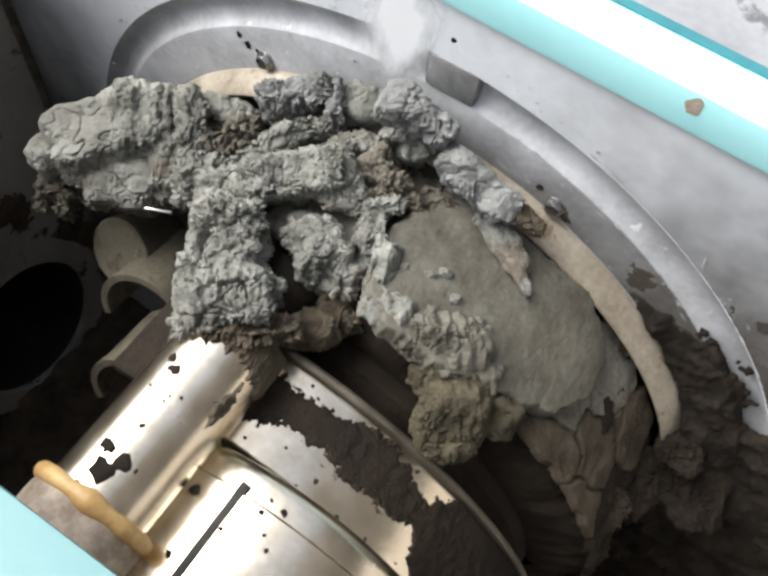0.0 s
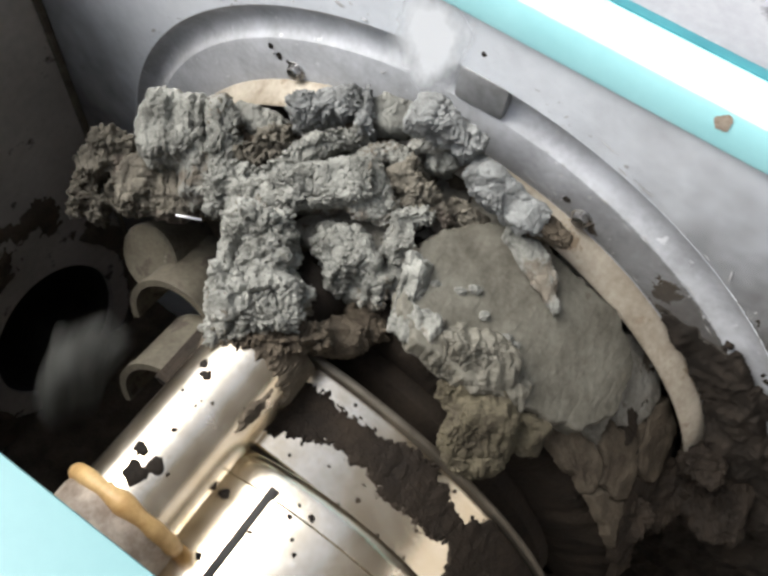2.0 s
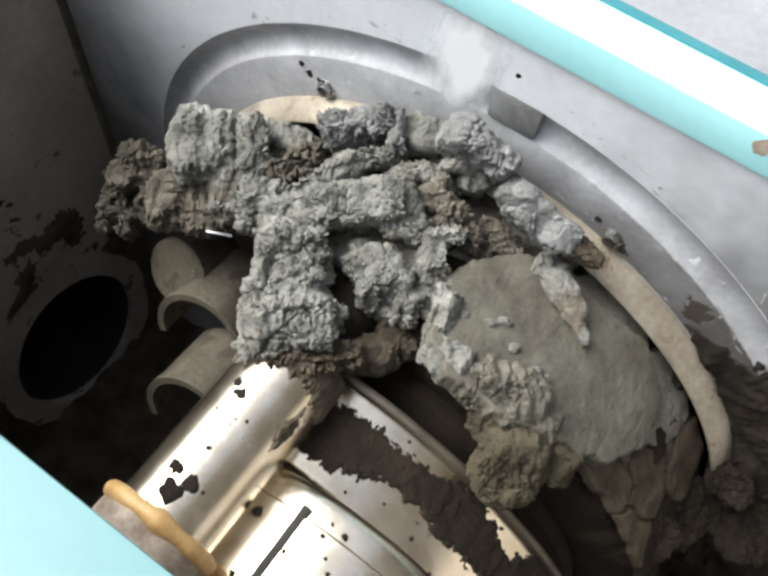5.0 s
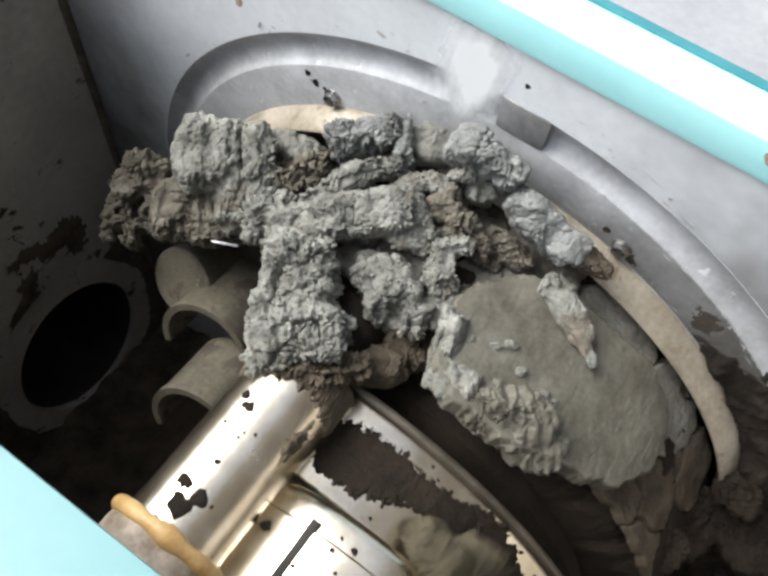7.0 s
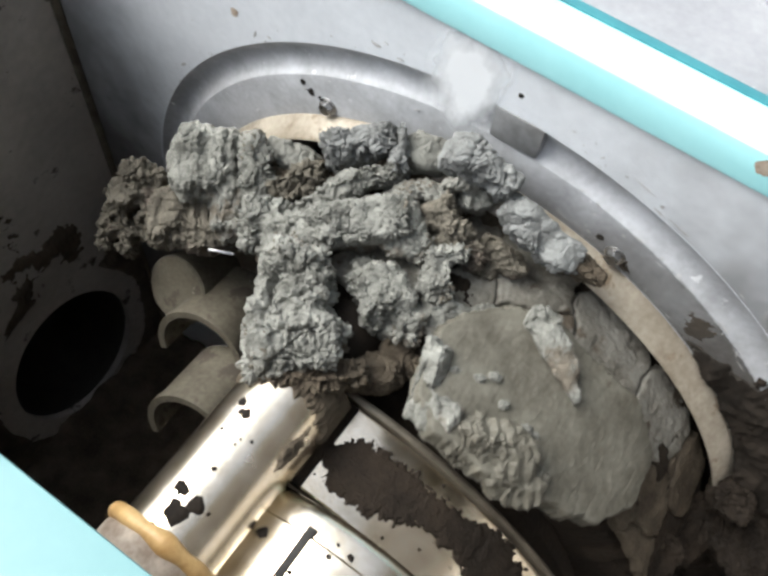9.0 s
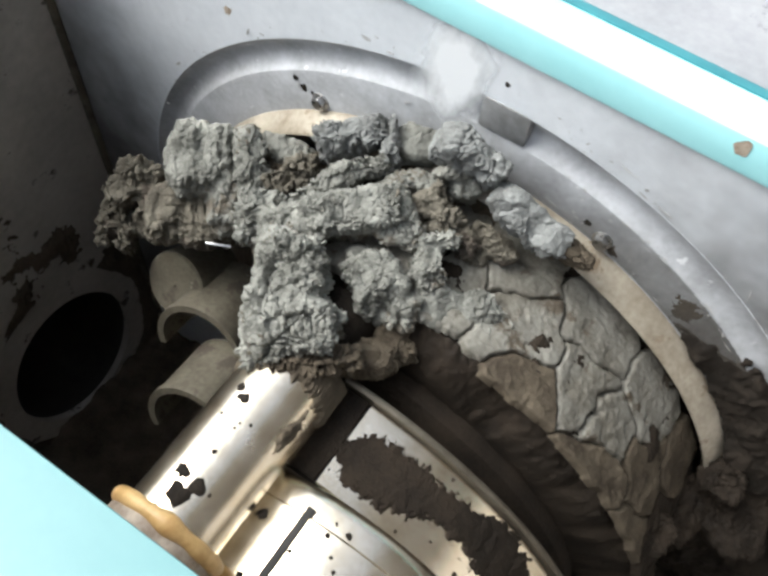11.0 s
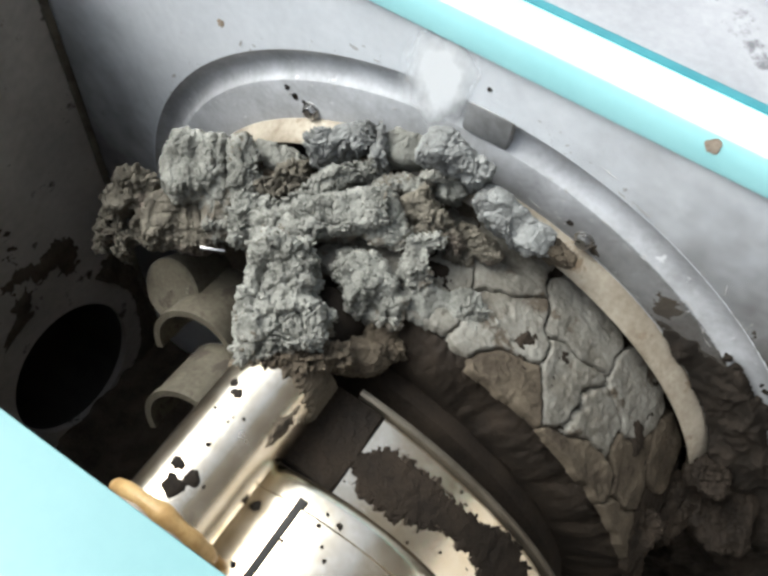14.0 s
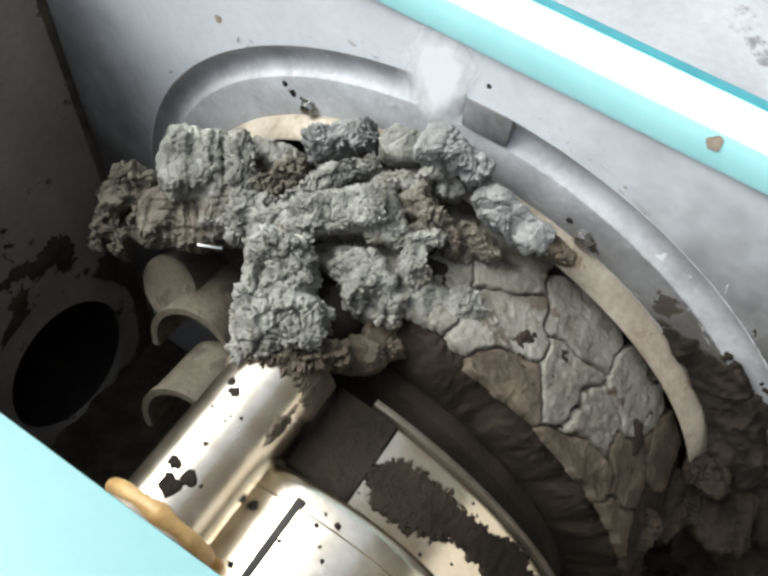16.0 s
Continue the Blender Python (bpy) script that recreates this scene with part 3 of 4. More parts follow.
# Core coloured dark brown so that gaps between the clods look shaded.
core_mass = torn('clay_mass', CLAY_BROWN, 'brown clay core of the heap, dark so that gaps look shaded',
    [(0.027, 0.031, -0.060, 0.064, 0.041, 0.028, -10, 0, 0),
     (-0.043, 0.038, -0.085, 0.035, 0.047, 0.030, 0, 0, 0),
     (-0.110, 0.055, -0.130, 0.038, 0.038, 0.020, 0, 0, 0),
     (0.104, 0.018, -0.045, 0.040, 0.022, 0.030, -40, 0, 0),
     (0.056, 0.070, -0.045, 0.044, 0.018, 0.030, 0, 0, 0)], crumb=0.8, voxel=0.0014)
left_block = torn('clay_block', CLAY, 'ribbed grey clay block hanging over the scoop paddles',
    [(-0.117, 0.077, -0.084, 0.027, 0.030, 0.026, 2, -8, 0),
     (-0.101, 0.050, -0.088, 0.014, 0.031, 0.026, 6, 0, 0)], crumb=0.4, rib=0.0045)
# Its darker clay also carries the shade of the left wall.
brown_block = torn('clay_block', HEAP_BROWN, 'damp brown clay torn below the grey block, darkened for shade',
    [(-0.137, 0.037, -0.102, 0.031, 0.023, 0.026, -6, 6, 0),
     (-0.117, 0.028, -0.100, 0.020, 0.016, 0.024, 4, 0, 0)], crumb=0.7, rib=0.004)
ragged_clod = torn('clay_clod', HEAP_BROWN, 'ragged brown-grey clay clod hanging by the wall',
    [(-0.180, 0.078, -0.125, 0.021, 0.010, 0.018, -12, 0, 0),
     (-0.197, 0.062, -0.130, 0.015, 0.014, 0.020, 30, 0, 0),
     (-0.216, 0.036, -0.142, 0.009, 0.020, 0.016, -15, 0, 0),
     (-0.200, 0.027, -0.138, 0.008, 0.017, 0.014, 10, 0, 0),
     (-0.173, 0.059, -0.128, 0.013, 0.011, 0.014, 30, 0, 0),
     (-0.175, 0.035, -0.132, 0.013, 0.017, 0.016, -20, 0, 0)], crumb=1.5)
neck_clod = torn('clay_clod', CLAY, 'crumbly grey clay clod bridging the heap',
    [(-0.077, 0.066, -0.062, 0.014, 0.029, 0.026, 10, 0, 20),
     (-0.064, 0.025, -0.030, 0.019, 0.021, 0.030, -12, 0, 0),
     (-0.043, 0.017, -0.012, 0.017, 0.016, 0.026, 10, 0, 0)], crumb=1.15, rib=0.002)
drape = torn('clay_plate', CLAY_SMOOTH, 'smooth cut clay plate below the seal lip',
    [(-0.050, 0.081, -0.066, 0.024, 0.011, 0.012, -22, -20, 0)], crumb=0.3, rib=0.003)
front_clod = torn('clay_clod', CLAY, 'large crumbly grey clay clod slumped over the chrome shaft',
    [(-0.036, -0.023, 0.022, 0.024, 0.031, 0.030, 4, -8, 0),
     (-0.036, -0.060, 0.044, 0.030, 0.020, 0.028, 2, 0, 0),
     (-0.051, -0.047, 0.036, 0.013, 0.022, 0.024, 10, 0, 0),
     (-0.013, -0.057, 0.038, 0.011, 0.016, 0.022, -15, 0, 0)], crumb=1.2, rib=0.0015)
foot_clod = torn('clay_clod', CLAY_BROWN, 'damp brown clay foot of the heap on the shaft',
    [(-0.028, -0.080, 0.060, 0.027, 0.008, 0.012, 0, 0, 0),
     (-0.048, -0.079, 0.058, 0.011, 0.007, 0.012, 0, 0, 0),
     (-0.006, -0.077, 0.044, 0.016, 0.011, 0.018, 0, 0, 0)], crumb=1.2)
pale_clod = torn('clay_clod', CLAY, 'pale grey clay clod with a broken face',
    [(0.009, 0.022, 0.014, 0.037, 0.015, 0.020, 5, -10, 0),
     (0.038, 0.009, 0.012, 0.015, 0.011, 0.016, -20, 0, 0),
     (-0.024, 0.015, 0.008, 0.017, 0.013, 0.020, 20, 0, 0)], crumb=0.6)
ridge_clod = torn('clay_clod', CLAY, 'crumbly grey clay ridge near the crest',
    [(0.001, 0.052, -0.012, 0.022, 0.009, 0.022, 26, 0, 0),
     (0.026, 0.058, -0.010, 0.010, 0.008, 0.018, 10, 0, 0),
     (-0.023, 0.042, -0.020, 0.016, 0.008, 0.022, 30, 0, 0)], crumb=1.2)
mixed_clod = torn('clay_clod', HEAP_BROWN, 'crumbly brown-grey clay clod near the crest',
    [(-0.032, 0.062, -0.045, 0.017, 0.012, 0.022, 15, 0, 0),
     (-0.051, 0.055, -0.050, 0.013, 0.011, 0.020, 0, 0, 0)], crumb=1.3)
crest_clod = torn('clay_clod', CLAY_BLUE, 'bluish grey rough clay clod on the crest of the heap',
    [(-0.001, 0.080, -0.024, 0.022, 0.013, 0.026, 8, -12, 0),
     (0.021, 0.083, -0.018, 0.013, 0.013, 0.022, 20, 0, 0)], crumb=0.9)
knob_clod = torn('clay_clod', CLAY_BLUE, 'upright knob of bluish grey clay on the crest',
    [(0.033, 0.093, -0.012, 0.004, 0.015, 0.011, 4, 0, 0),
     (0.032, 0.081, -0.014, 0.008, 0.010, 0.014, 0, 0, 0)], crumb=1.1)
flat_clod = torn('clay_clod', CLAY_SMOOTH, 'flat cut grey clay piece',
    [(0.051, 0.074, -0.004, 0.016, 0.012, 0.012, -14, -10, 10)], crumb=0.35)
blue_clod = torn('clay_clod', CLAY_BLUE, 'smooth bluish grey clay lump by the seal lip',
    [(0.082, 0.061, 0.028, 0.020, 0.012, 0.022, -30, -6, 0),
     (0.100, 0.050, 0.030, 0.013, 0.010, 0.020, -45, 0, 0)], crumb=0.55)
tan_clod = torn('clay_clod', CLAY_SMOOTH, 'small smooth clay piece with a cut face',
    [(0.077, 0.049, 0.018, 0.014, 0.005, 0.012, -3, 0, 0),
     (0.085, 0.040, 0.006, 0.011, 0.009, 0.014, -20, 0, 0)], crumb=0.35)
mid_clod = torn('clay_clod', CLAY, 'small rough grey clay clod',
    [(0.043, 0.044, 0.002, 0.018, 0.007, 0.018, 8, 0, 0),
     (0.061, 0.040, 0.006, 0.011, 0.009, 0.018, -30, 0, 0)], crumb=1.2)
lean_clod = torn('clay_clod', HEAP_BROWN, 'leaning brown-grey clay slab in the heap',
    [(0.064, 0.021, 0.010, 0.011, 0.021, 0.020, 30, 0, 14),
     (0.081, 0.005, 0.006, 0.010, 0.015, 0.018, 38, 0, 0)], crumb=1.0)
column_clod = torn('clay_clod', CLAY, 'ragged grey clay column beside the slab',
    [(0.058, -0.011, 0.024, 0.010, 0.017, 0.018, 6, 0, 0),
     (0.068, 0.001, 0.020, 0.010, 0.009, 0.016, 20, 0, 0),
     (0.048, -0.016, 0.020, 0.006, 0.010, 0.014, -10, 0, 0)], crumb=1.3)
shard_clod = torn('clay_clod', HEAP_BROWN, 'brown-grey clay shard in the heap',
    [(0.104, -0.000, 0.002, 0.018, 0.009, 0.016, -42, 0, 0),
     (0.091, -0.002, -0.004, 0.012, 0.012, 0.016, -20, 0, 0)], crumb=0.7)
ring_clod = torn('clay_clod', CLAY_BLUE, 'grey clay lump stuck to the cream seal lip',
    [(0.117, 0.021, 0.030, 0.019, 0.012, 0.018, -46, 0, 10),
     (0.136, 0.003, 0.030, 0.017, 0.011, 0.016, -40, 0, 0)], crumb=0.55)
tail_clod = torn('clay_clod', CLAY_BROWN, 'thin brown clay smear on the seal lip',
    [(0.156, -0.012, 0.028, 0.014, 0.006, 0.012, -24, 0, 0),
     (0.152, -0.003, 0.026, 0.010, 0.005, 0.010, -40, 0, 0)], crumb=0.6)
under_clod = torn('clay_clod', CLAY, 'grey clay clod wedged under a paler clod',
    [(0.022, -0.029, 0.012, 0.019, 0.021, 0.026, 24, -14, 0),
     (0.039, -0.045, 0.014, 0.011, 0.015, 0.022, -14, 0, 0),
     (0.012, -0.015, 0.000, 0.012, 0.014, 0.022, 0, 0, 0)], crumb=0.85)
shaft_clod = torn('clay_clod', CLAY_BROWN, 'dark brown clay clod behind the shaft',
    [(0.012, -0.077, 0.010, 0.021, 0.013, 0.024, -10, 0, 0),
     (0.034, -0.068, 0.000, 0.014, 0.016, 0.022, 10, 0, 0)], crumb=0.6)
band_clod = torn('clay_piece', CLAY, 'cracked grey clay piece pressed beside the heap',
    [(0.063, -0.044, 0.010, 0.021, 0.016, 0.018, -30, 0, 10),
     (0.093, -0.055, 0.012, 0.019, 0.018, 0.014, -35, 0, 10)], crumb=0.6, rib=0.002)
mud_clod = torn('mud_clod', MUD_CAKE, 'dark streaked mud packed over the end of the seal lip',
    [(0.303, -0.193, -0.092, 0.016, 0.017, 0.016, -20, 0, 0),
     (0.316, -0.221, -0.121, 0.021, 0.025, 0.018, -30, 0, 0),
     (0.327, -0.229, -0.118, 0.025, 0.033, 0.016, -10, 0, 0)], crumb=0.6, rib=0.004, voxel=0.0012)
low_mud = torn('mud_clod', MUD_CAKE, 'dark brown mud packed low on the auger',
    [(0.268, -0.220, -0.116, 0.027, 0.030, 0.014, -30, 0, 0),
     (0.233, -0.224, -0.067, 0.019, 0.019, 0.014, -30, 0, 0)], crumb=0.6, rib=0.004, voxel=0.0012)
fallen_chunk = torn('clay_chunk', CLAY_SMOOTH, 'large grey clay chunk breaking off the heap',
    [(-0.147, 0.069, -0.084, 0.041, 0.028, 0.024, 16, -24, 4),
     (-0.183, 0.058, -0.094, 0.024, 0.014, 0.020, 14, -18, 0),
     (-0.133, 0.037, -0.092, 0.027, 0.019, 0.026, -8, 18, 0)], crumb=0.28, cracks=0.004, origin=(-0.148, 0.062, -0.103))
low_chunk = torn('clay_chunk', OLIVE_CLAY, 'yellowish brown clay chunk under the slab',
    [(0.104, -0.151, 0.045, 0.021, 0.026, 0.014, -12, 24, 0),
     (0.127, -0.147, 0.034, 0.020, 0.015, 0.012, -30, 18, 0),
     (0.102, -0.129, 0.045, 0.023, 0.014, 0.010, -20, 20, 0)],
    crumb=0.4, rib=0.003, origin=(0.142, -0.176, -0.007))

# ---- the slab that slides off the auger ----
right_slab = tagged(new("clay_slab"), "large smooth grey clay slab sliding off the drum", "clay lump", "clay heap")
SLAB_AT = Matrix.Translation((0.1003, -0.1117, 0.2773)) @ LEAN
SLAB_EDGE = [(84.4, -0.093), (79.5, -0.058), (73.6, -0.042), (66.2, -0.0425), (57.4, -0.038), (49.3, -0.0535), (47.5, -0.092), (51.5, -0.129), (59.5, -0.146),
             (64.4, -0.156), (68.9, -0.163), (73.4, -0.162), (77.3, -0.166), (82.3, -0.149), (84.3, -0.116)]


def slab_depth(a, y):
    """How far inside the slab's outline a place is, in metres along its curved face."""
    x_, inside, near = radians(a) * 0.295, False, 1.0
    pts = [(radians(p) * 0.295, q) for p, q in SLAB_EDGE]
    for (x0, y0), (x1, y1) in zip(pts, pts[1:] + pts[:1]):
        if (y0 > y) != (y1 > y) and x_ < x0 + (y - y0) / (y1 - y0) * (x1 - x0):
            inside = not inside
        k = max(0.0, min(1.0, ((x_ - x0) * (x1 - x0) + (y - y0) * (y1 - y0)) / ((x1 - x0) ** 2 + (y1 - y0) ** 2)))
        near = min(near, math.hypot(x_ - x0 - k * (x1 - x0), y - y0 - k * (y1 - y0)))
    return near if inside else -near


def slab_plate(na=230, ny=170):
    vs, fs, ds = [], [], []
    back_ = SLAB_AT.inverted()
    for side in (0, 1):
        for j in range(ny + 1):
            for i in range(na + 1):
                a, y = 45 + 42 * i / na, -0.176 + 0.145 * j / ny
                p = Vector((radians(a) * 0.295, y, 0))
                d = slab_depth(a, y) + 0.0035 * noise.noise(p * 70) + 0.0020 * noise.noise(p * 190) + 0.0010 * noise.noise(p * 500)
                k = max(0.0, min(1.0, d / 0.0045))
                top = 0.2835 + 0.0125 * (1 - (1 - k) ** 2.4)
                top += 0.0016 * noise.noise(p * 28) + 0.0004 * noise.noise(p * 160) + 0.0003 * noise.noise((p.x * 500, p.y * 120, 4))
                score = noise.noise((p.x * 40 + p.y * 55, p.y * 190 - p.x * 120, 2))
                top -= 0.0014 * max(0.0, 1 - abs(score) / 0.03) * max(0.0, noise.noise(p * 35 + Vector((4, 4, 4))))
                r = top if side == 0 else 0.2815
                ds.append(d)
                vs.append(back_ @ Vector((r * math.cos(radians(a)), y, r * math.sin(radians(a)))))
    step = (na + 1) * (ny + 1)
    for j in range(ny):
        for i in range(na):
            q = j * (na + 1) + i
            f = (q, q + 1, q + na + 2, q + na + 1)
            if max(ds[k] for k in f) > 0:
                fs.append(f)
                fs.append(tuple(step + k for k in reversed(f)))
    return mesh_object("plate", vs, fs, SLAB_CLAY)


child(slab_plate(), right_slab)
torn('torn_end', CLAY, 'pale torn end of the slab',
    [(0.057, -0.066, 0.050, 0.009, 0.027, 0.010, -14, 0, -28),
     (0.063, -0.088, 0.057, 0.013, 0.012, 0.010, -24, 10, -10)], crumb=0.34, rib=0.003, parent=right_slab, base=(0.1164, -0.0846, 0.0456))
torn('fin', CLAY, 'thin fin of torn clay standing on the slab',
    [(0.132, -0.030, 0.026, 0.012, 0.011, 0.007, -12, -20, 6),
     (0.140, -0.048, 0.030, 0.009, 0.019, 0.007, 24, 0, 10),
     (0.147, -0.066, 0.032, 0.004, 0.017, 0.006, 22, 0, 10)], crumb=0.26, rib=0.001, parent=right_slab, base=(0.1164, -0.0846, 0.0456))
torn('torn_edge', SLAB_CLAY, 'torn crumbly lower edge of the slab',
    [(0.095, -0.109, 0.055, 0.027, 0.018, 0.013, -18, 18, 0),
     (0.113, -0.130, 0.047, 0.019, 0.012, 0.012, -10, 25, 0)], crumb=0.34, rib=0.004, parent=right_slab, base=(0.1164, -0.0846, 0.0456))
for cx_, cy_, cr_ in ((-0.053, 0.026, 0.0040), (-0.043, 0.024, 0.0036), (-0.028, 0.019, 0.0040), (-0.018, 0.020, 0.0045), (-0.012, 0.003, 0.0046), (0.002, -0.012, 0.0050), (0.008, -0.016, 0.0034)):
    rise = math.sqrt(0.2965 ** 2 - (SLAB_AT @ Vector((cx_, cy_, 0))).x ** 2) - (SLAB_AT @ Vector((cx_, cy_, 0))).z
    clod("crumb", (cx_, cy_, rise), cr_ * 0.7, tuple(cr_ * q for q in (1.2, 0.8, 0.7, 0.9, 1.3, 0.8, 0.7, 1.0)), CLAY, right_slab, "loose grey clay crumb")


# ---- mud caked in the channel ----
def channel_cake(a0, a1, y0, y1, na, ny):
    vs, fs = [], []
    for j in range(ny + 1):
        for i in range(na + 1):
            a, y = a0 + (a1 - a0) * i / na, y0 + (y1 - y0) * j / ny
            c, s = math.cos(radians(a)), math.sin(radians(a))
            p = Vector((c * 0.27, y, s * 0.27))
            u = j / ny
            r = 0.222 + 0.048 * min(1.0, u / 0.13) ** 0.6
            r += 0.012 * noise.noise(p * 24) + 0.007 * noise.noise(p * 60) + 0.004 * abs(noise.noise(p * 150)) + 0.0015 * noise.noise(p * 400)
            vs.append((r * c, y, r * s))
    for j in range(ny):
        for i in range(na):
            q = j * (na + 1) + i
            fs.append((q, q + 1, q + na + 2, q + na + 1))
    return mesh_object("mud_cake", vs, fs, MUD_CAKE)


tagged(channel_cake(-60, 98, -0.138, 0.02, 420, 130), "brown mud caked round the auger core", "mud", kind="stuff")


def pressed_piece(index, seeds, r, mat, label, height):
    """One piece of the clay layer pressed round the auger: the ground nearest to its own seed (angle, y), with a crack along its border."""
    a_c, y_c = seeds[index]
    na, ny = 90, 70
    vs, fs, hs = [], [], []
    for j in range(ny + 1):
        for i in range(na + 1):
            a, y = a_c - 14 + 28 * i / na, y_c - 0.045 + 0.09 * j / ny
            u, v = radians(a) * 0.27, y
            wu = u + 0.014 * noise.noise((u * 34, v * 34, 1)) + 0.0022 * noise.noise((u * 140, v * 140, 2))
            wv = v + 0.014 * noise.noise((u * 34, v * 34, 5)) + 0.0022 * noise.noise((u * 140, v * 140, 6))
            ds = sorted((math.hypot(wu - radians(sa) * 0.27, wv - sy), k) for k, (sa, sy) in enumerate(seeds))
            own = math.hypot(wu - radians(a_c) * 0.27, wv - y_c)
            other = ds[1][0] if ds[0][1] == index else ds[0][0]
            edge = (other - own) / 2
            m = min(edge - 0.0003, 0.040 - own, -0.008 - y, y + 0.125 + 0.004 * noise.noise((u * 60, v * 60, 9)))
            k = max(0.0, min(1.0, m / 0.0016))
            rel = 0.0020 * noise.noise((u * 50, v * 50, index)) + 0.0009 * noise.noise((u * 160, v * 160, 3)) + 0.0010 * noise.noise((u * 450, v * 360, 3)) - 0.003 * max(0.0, noise.noise((u * 120, v * 120, 8)) - 0.3)
            rr = r + (height * (1 - (1 - k) ** 2) + rel * k if m > 0 else -0.003)
            hs.append(m)
            vs.append((rr * math.cos(radians(a)), y, rr * math.sin(radians(a))))
    for j in range(ny):
        for i in range(na):
            q = j * (na + 1) + i
            f = (q, q + 1, q + na + 2, q + na + 1)
            if max(hs[t] for t in f) > 0:
                fs.append(f)
    return tagged(mesh_object("clay_piece", vs, fs, mat), label, "clay lump", "pressed clay pieces")


SEEDS = [(91, -0.040), (78, -0.036), (62, -0.034), (47, -0.036), (31, -0.040), (17, -0.045), (96, -0.085), (84, -0.078), (72, -0.080), (60, -0.074),
         (51, -0.086), (38, -0.082), (25, -0.090), (10, -0.095), (66, -0.118), (50, -0.122), (34, -0.125), (2, -0.060)]
for k in range(len(SEEDS)):
    a_, y_ = SEEDS[k]
    if a_ < 8:
        continue
    # Pieces get a darker colour the lower they lie round the auger.
    if y_ > -0.06 and a_ > 42:
        mat_, lab_ = PRESSED, "smooth grey clay piece pressed along the seal lip"
    elif y_ > -0.1 and a_ > 48:
        mat_, lab_ = PRESSED, "cracked brown-grey clay piece pressed round the auger"
    elif a_ > 28:
        mat_, lab_ = CLAY_BROWN, "brown clay piece pressed low round the auger"
    else:
        mat_, lab_ = MUD_CAKE, "dark brown piece pressed low on the auger"
    pressed_piece(k, SEEDS, 0.2745, mat_, lab_, 0.004)


def crumbs(sources, count, lo, hi, mat, name, label):
    """Loose angular crumbs lying on the rough faces of the clods."""
    rnd = random.Random(11)
    vs, fs = [], []
    ico = [(0, 0, 1.0), (0.9, 0, 0.3), (0.2, 0.9, 0.35), (-0.75, 0.5, 0.3), (-0.7, -0.55, 0.35), (0.3, -0.85, 0.3), (0, 0, -0.8)]
    tri = [(0, 1, 2), (0, 2, 3), (0, 3, 4), (0, 4, 5), (0, 5, 1), (6, 2, 1), (6, 3, 2), (6, 4, 3), (6, 5, 4), (6, 1, 5)]
    for _ in range(count):
        src = rnd.choice(sources)
        m = src.matrix_basis
        v = rnd.choice(src.data.vertices)
        if (m.to_3x3() @ v.normal).z < 0.1:
            continue
        s = lo + (hi - lo) * rnd.random() ** 2.2
        at = m @ v.co
        rot_ = Euler((rnd.uniform(0, 6), rnd.uniform(0, 6), rnd.uniform(0, 6))).to_matrix()
        base = len(vs)
        for c in ico:
            vs.append(at + rot_ @ Vector(c) * s * rnd.uniform(0.7, 1.25))
        fs += [tuple(base + k for k in f) for f in tri]
    return tagged(mesh_object(name, vs, fs, mat, smooth=False), label, "clay crumbs", kind="stuff")


rough = [o for o in scene.objects if o.type == "MESH" and (o.get("category") == "clay heap" or o.name.startswith("clay_clod")) and o.data.materials[0] == CLAY]
crumbs(rough, 12000, 0.0004, 0.0020, CLAY, "clay_crumbs", "loose grey clay crumbs on the heap")


def wall_layer(name, mask, u0, u1, z0, z1, nu, nz, at, mat, height, label, category="mud"):
    """A layer stuck to an upright wall; at(u, z, h) gives the place h off the wall. It lies where mask(u, z) is above nought."""
    vs, fs, hs = [], [], []
    for j in range(nz + 1):
        for i in range(nu + 1):
            u, z = u0 + (u1 - u0) * i / nu, z0 + (z1 - z0) * j / nz
            m = mask(u, z)
            h = min(1.0, m * 2.5) * height * (0.75 + 0.8 * noise.noise((u * 26, z * 26, 2)) + 0.35 * noise.noise((u * 70, z * 55, 4)) + 0.18 * noise.noise((u * 210, z * 160, 4)))
            hs.append(m)
            vs.append(at(u, z, max(h, 0.0004) if m > 0 else -0.002))
    for j in range(nz):
        for i in range(nu):
            q = j * (nu + 1) + i
            f = (q, q + 1, q + nu + 2, q + nu + 1)
            if max(hs[k] for k in f) > 0:
                fs.append(f)
    return tagged(mesh_object(name, vs, fs, mat), label, category, kind="stuff")


def fbm(x, y, s):
    return noise.noise((x, y, s)) + 0.5 * noise.noise((x * 2.3, y * 2.3, s + 3)) + 0.3 * noise.noise((x * 5.5, y * 5.5, s + 6)) + 0.2 * noise.noise((x * 13, y * 13, s + 8))


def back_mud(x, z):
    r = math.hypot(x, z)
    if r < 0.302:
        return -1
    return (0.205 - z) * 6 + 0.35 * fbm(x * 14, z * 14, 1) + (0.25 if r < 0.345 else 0)


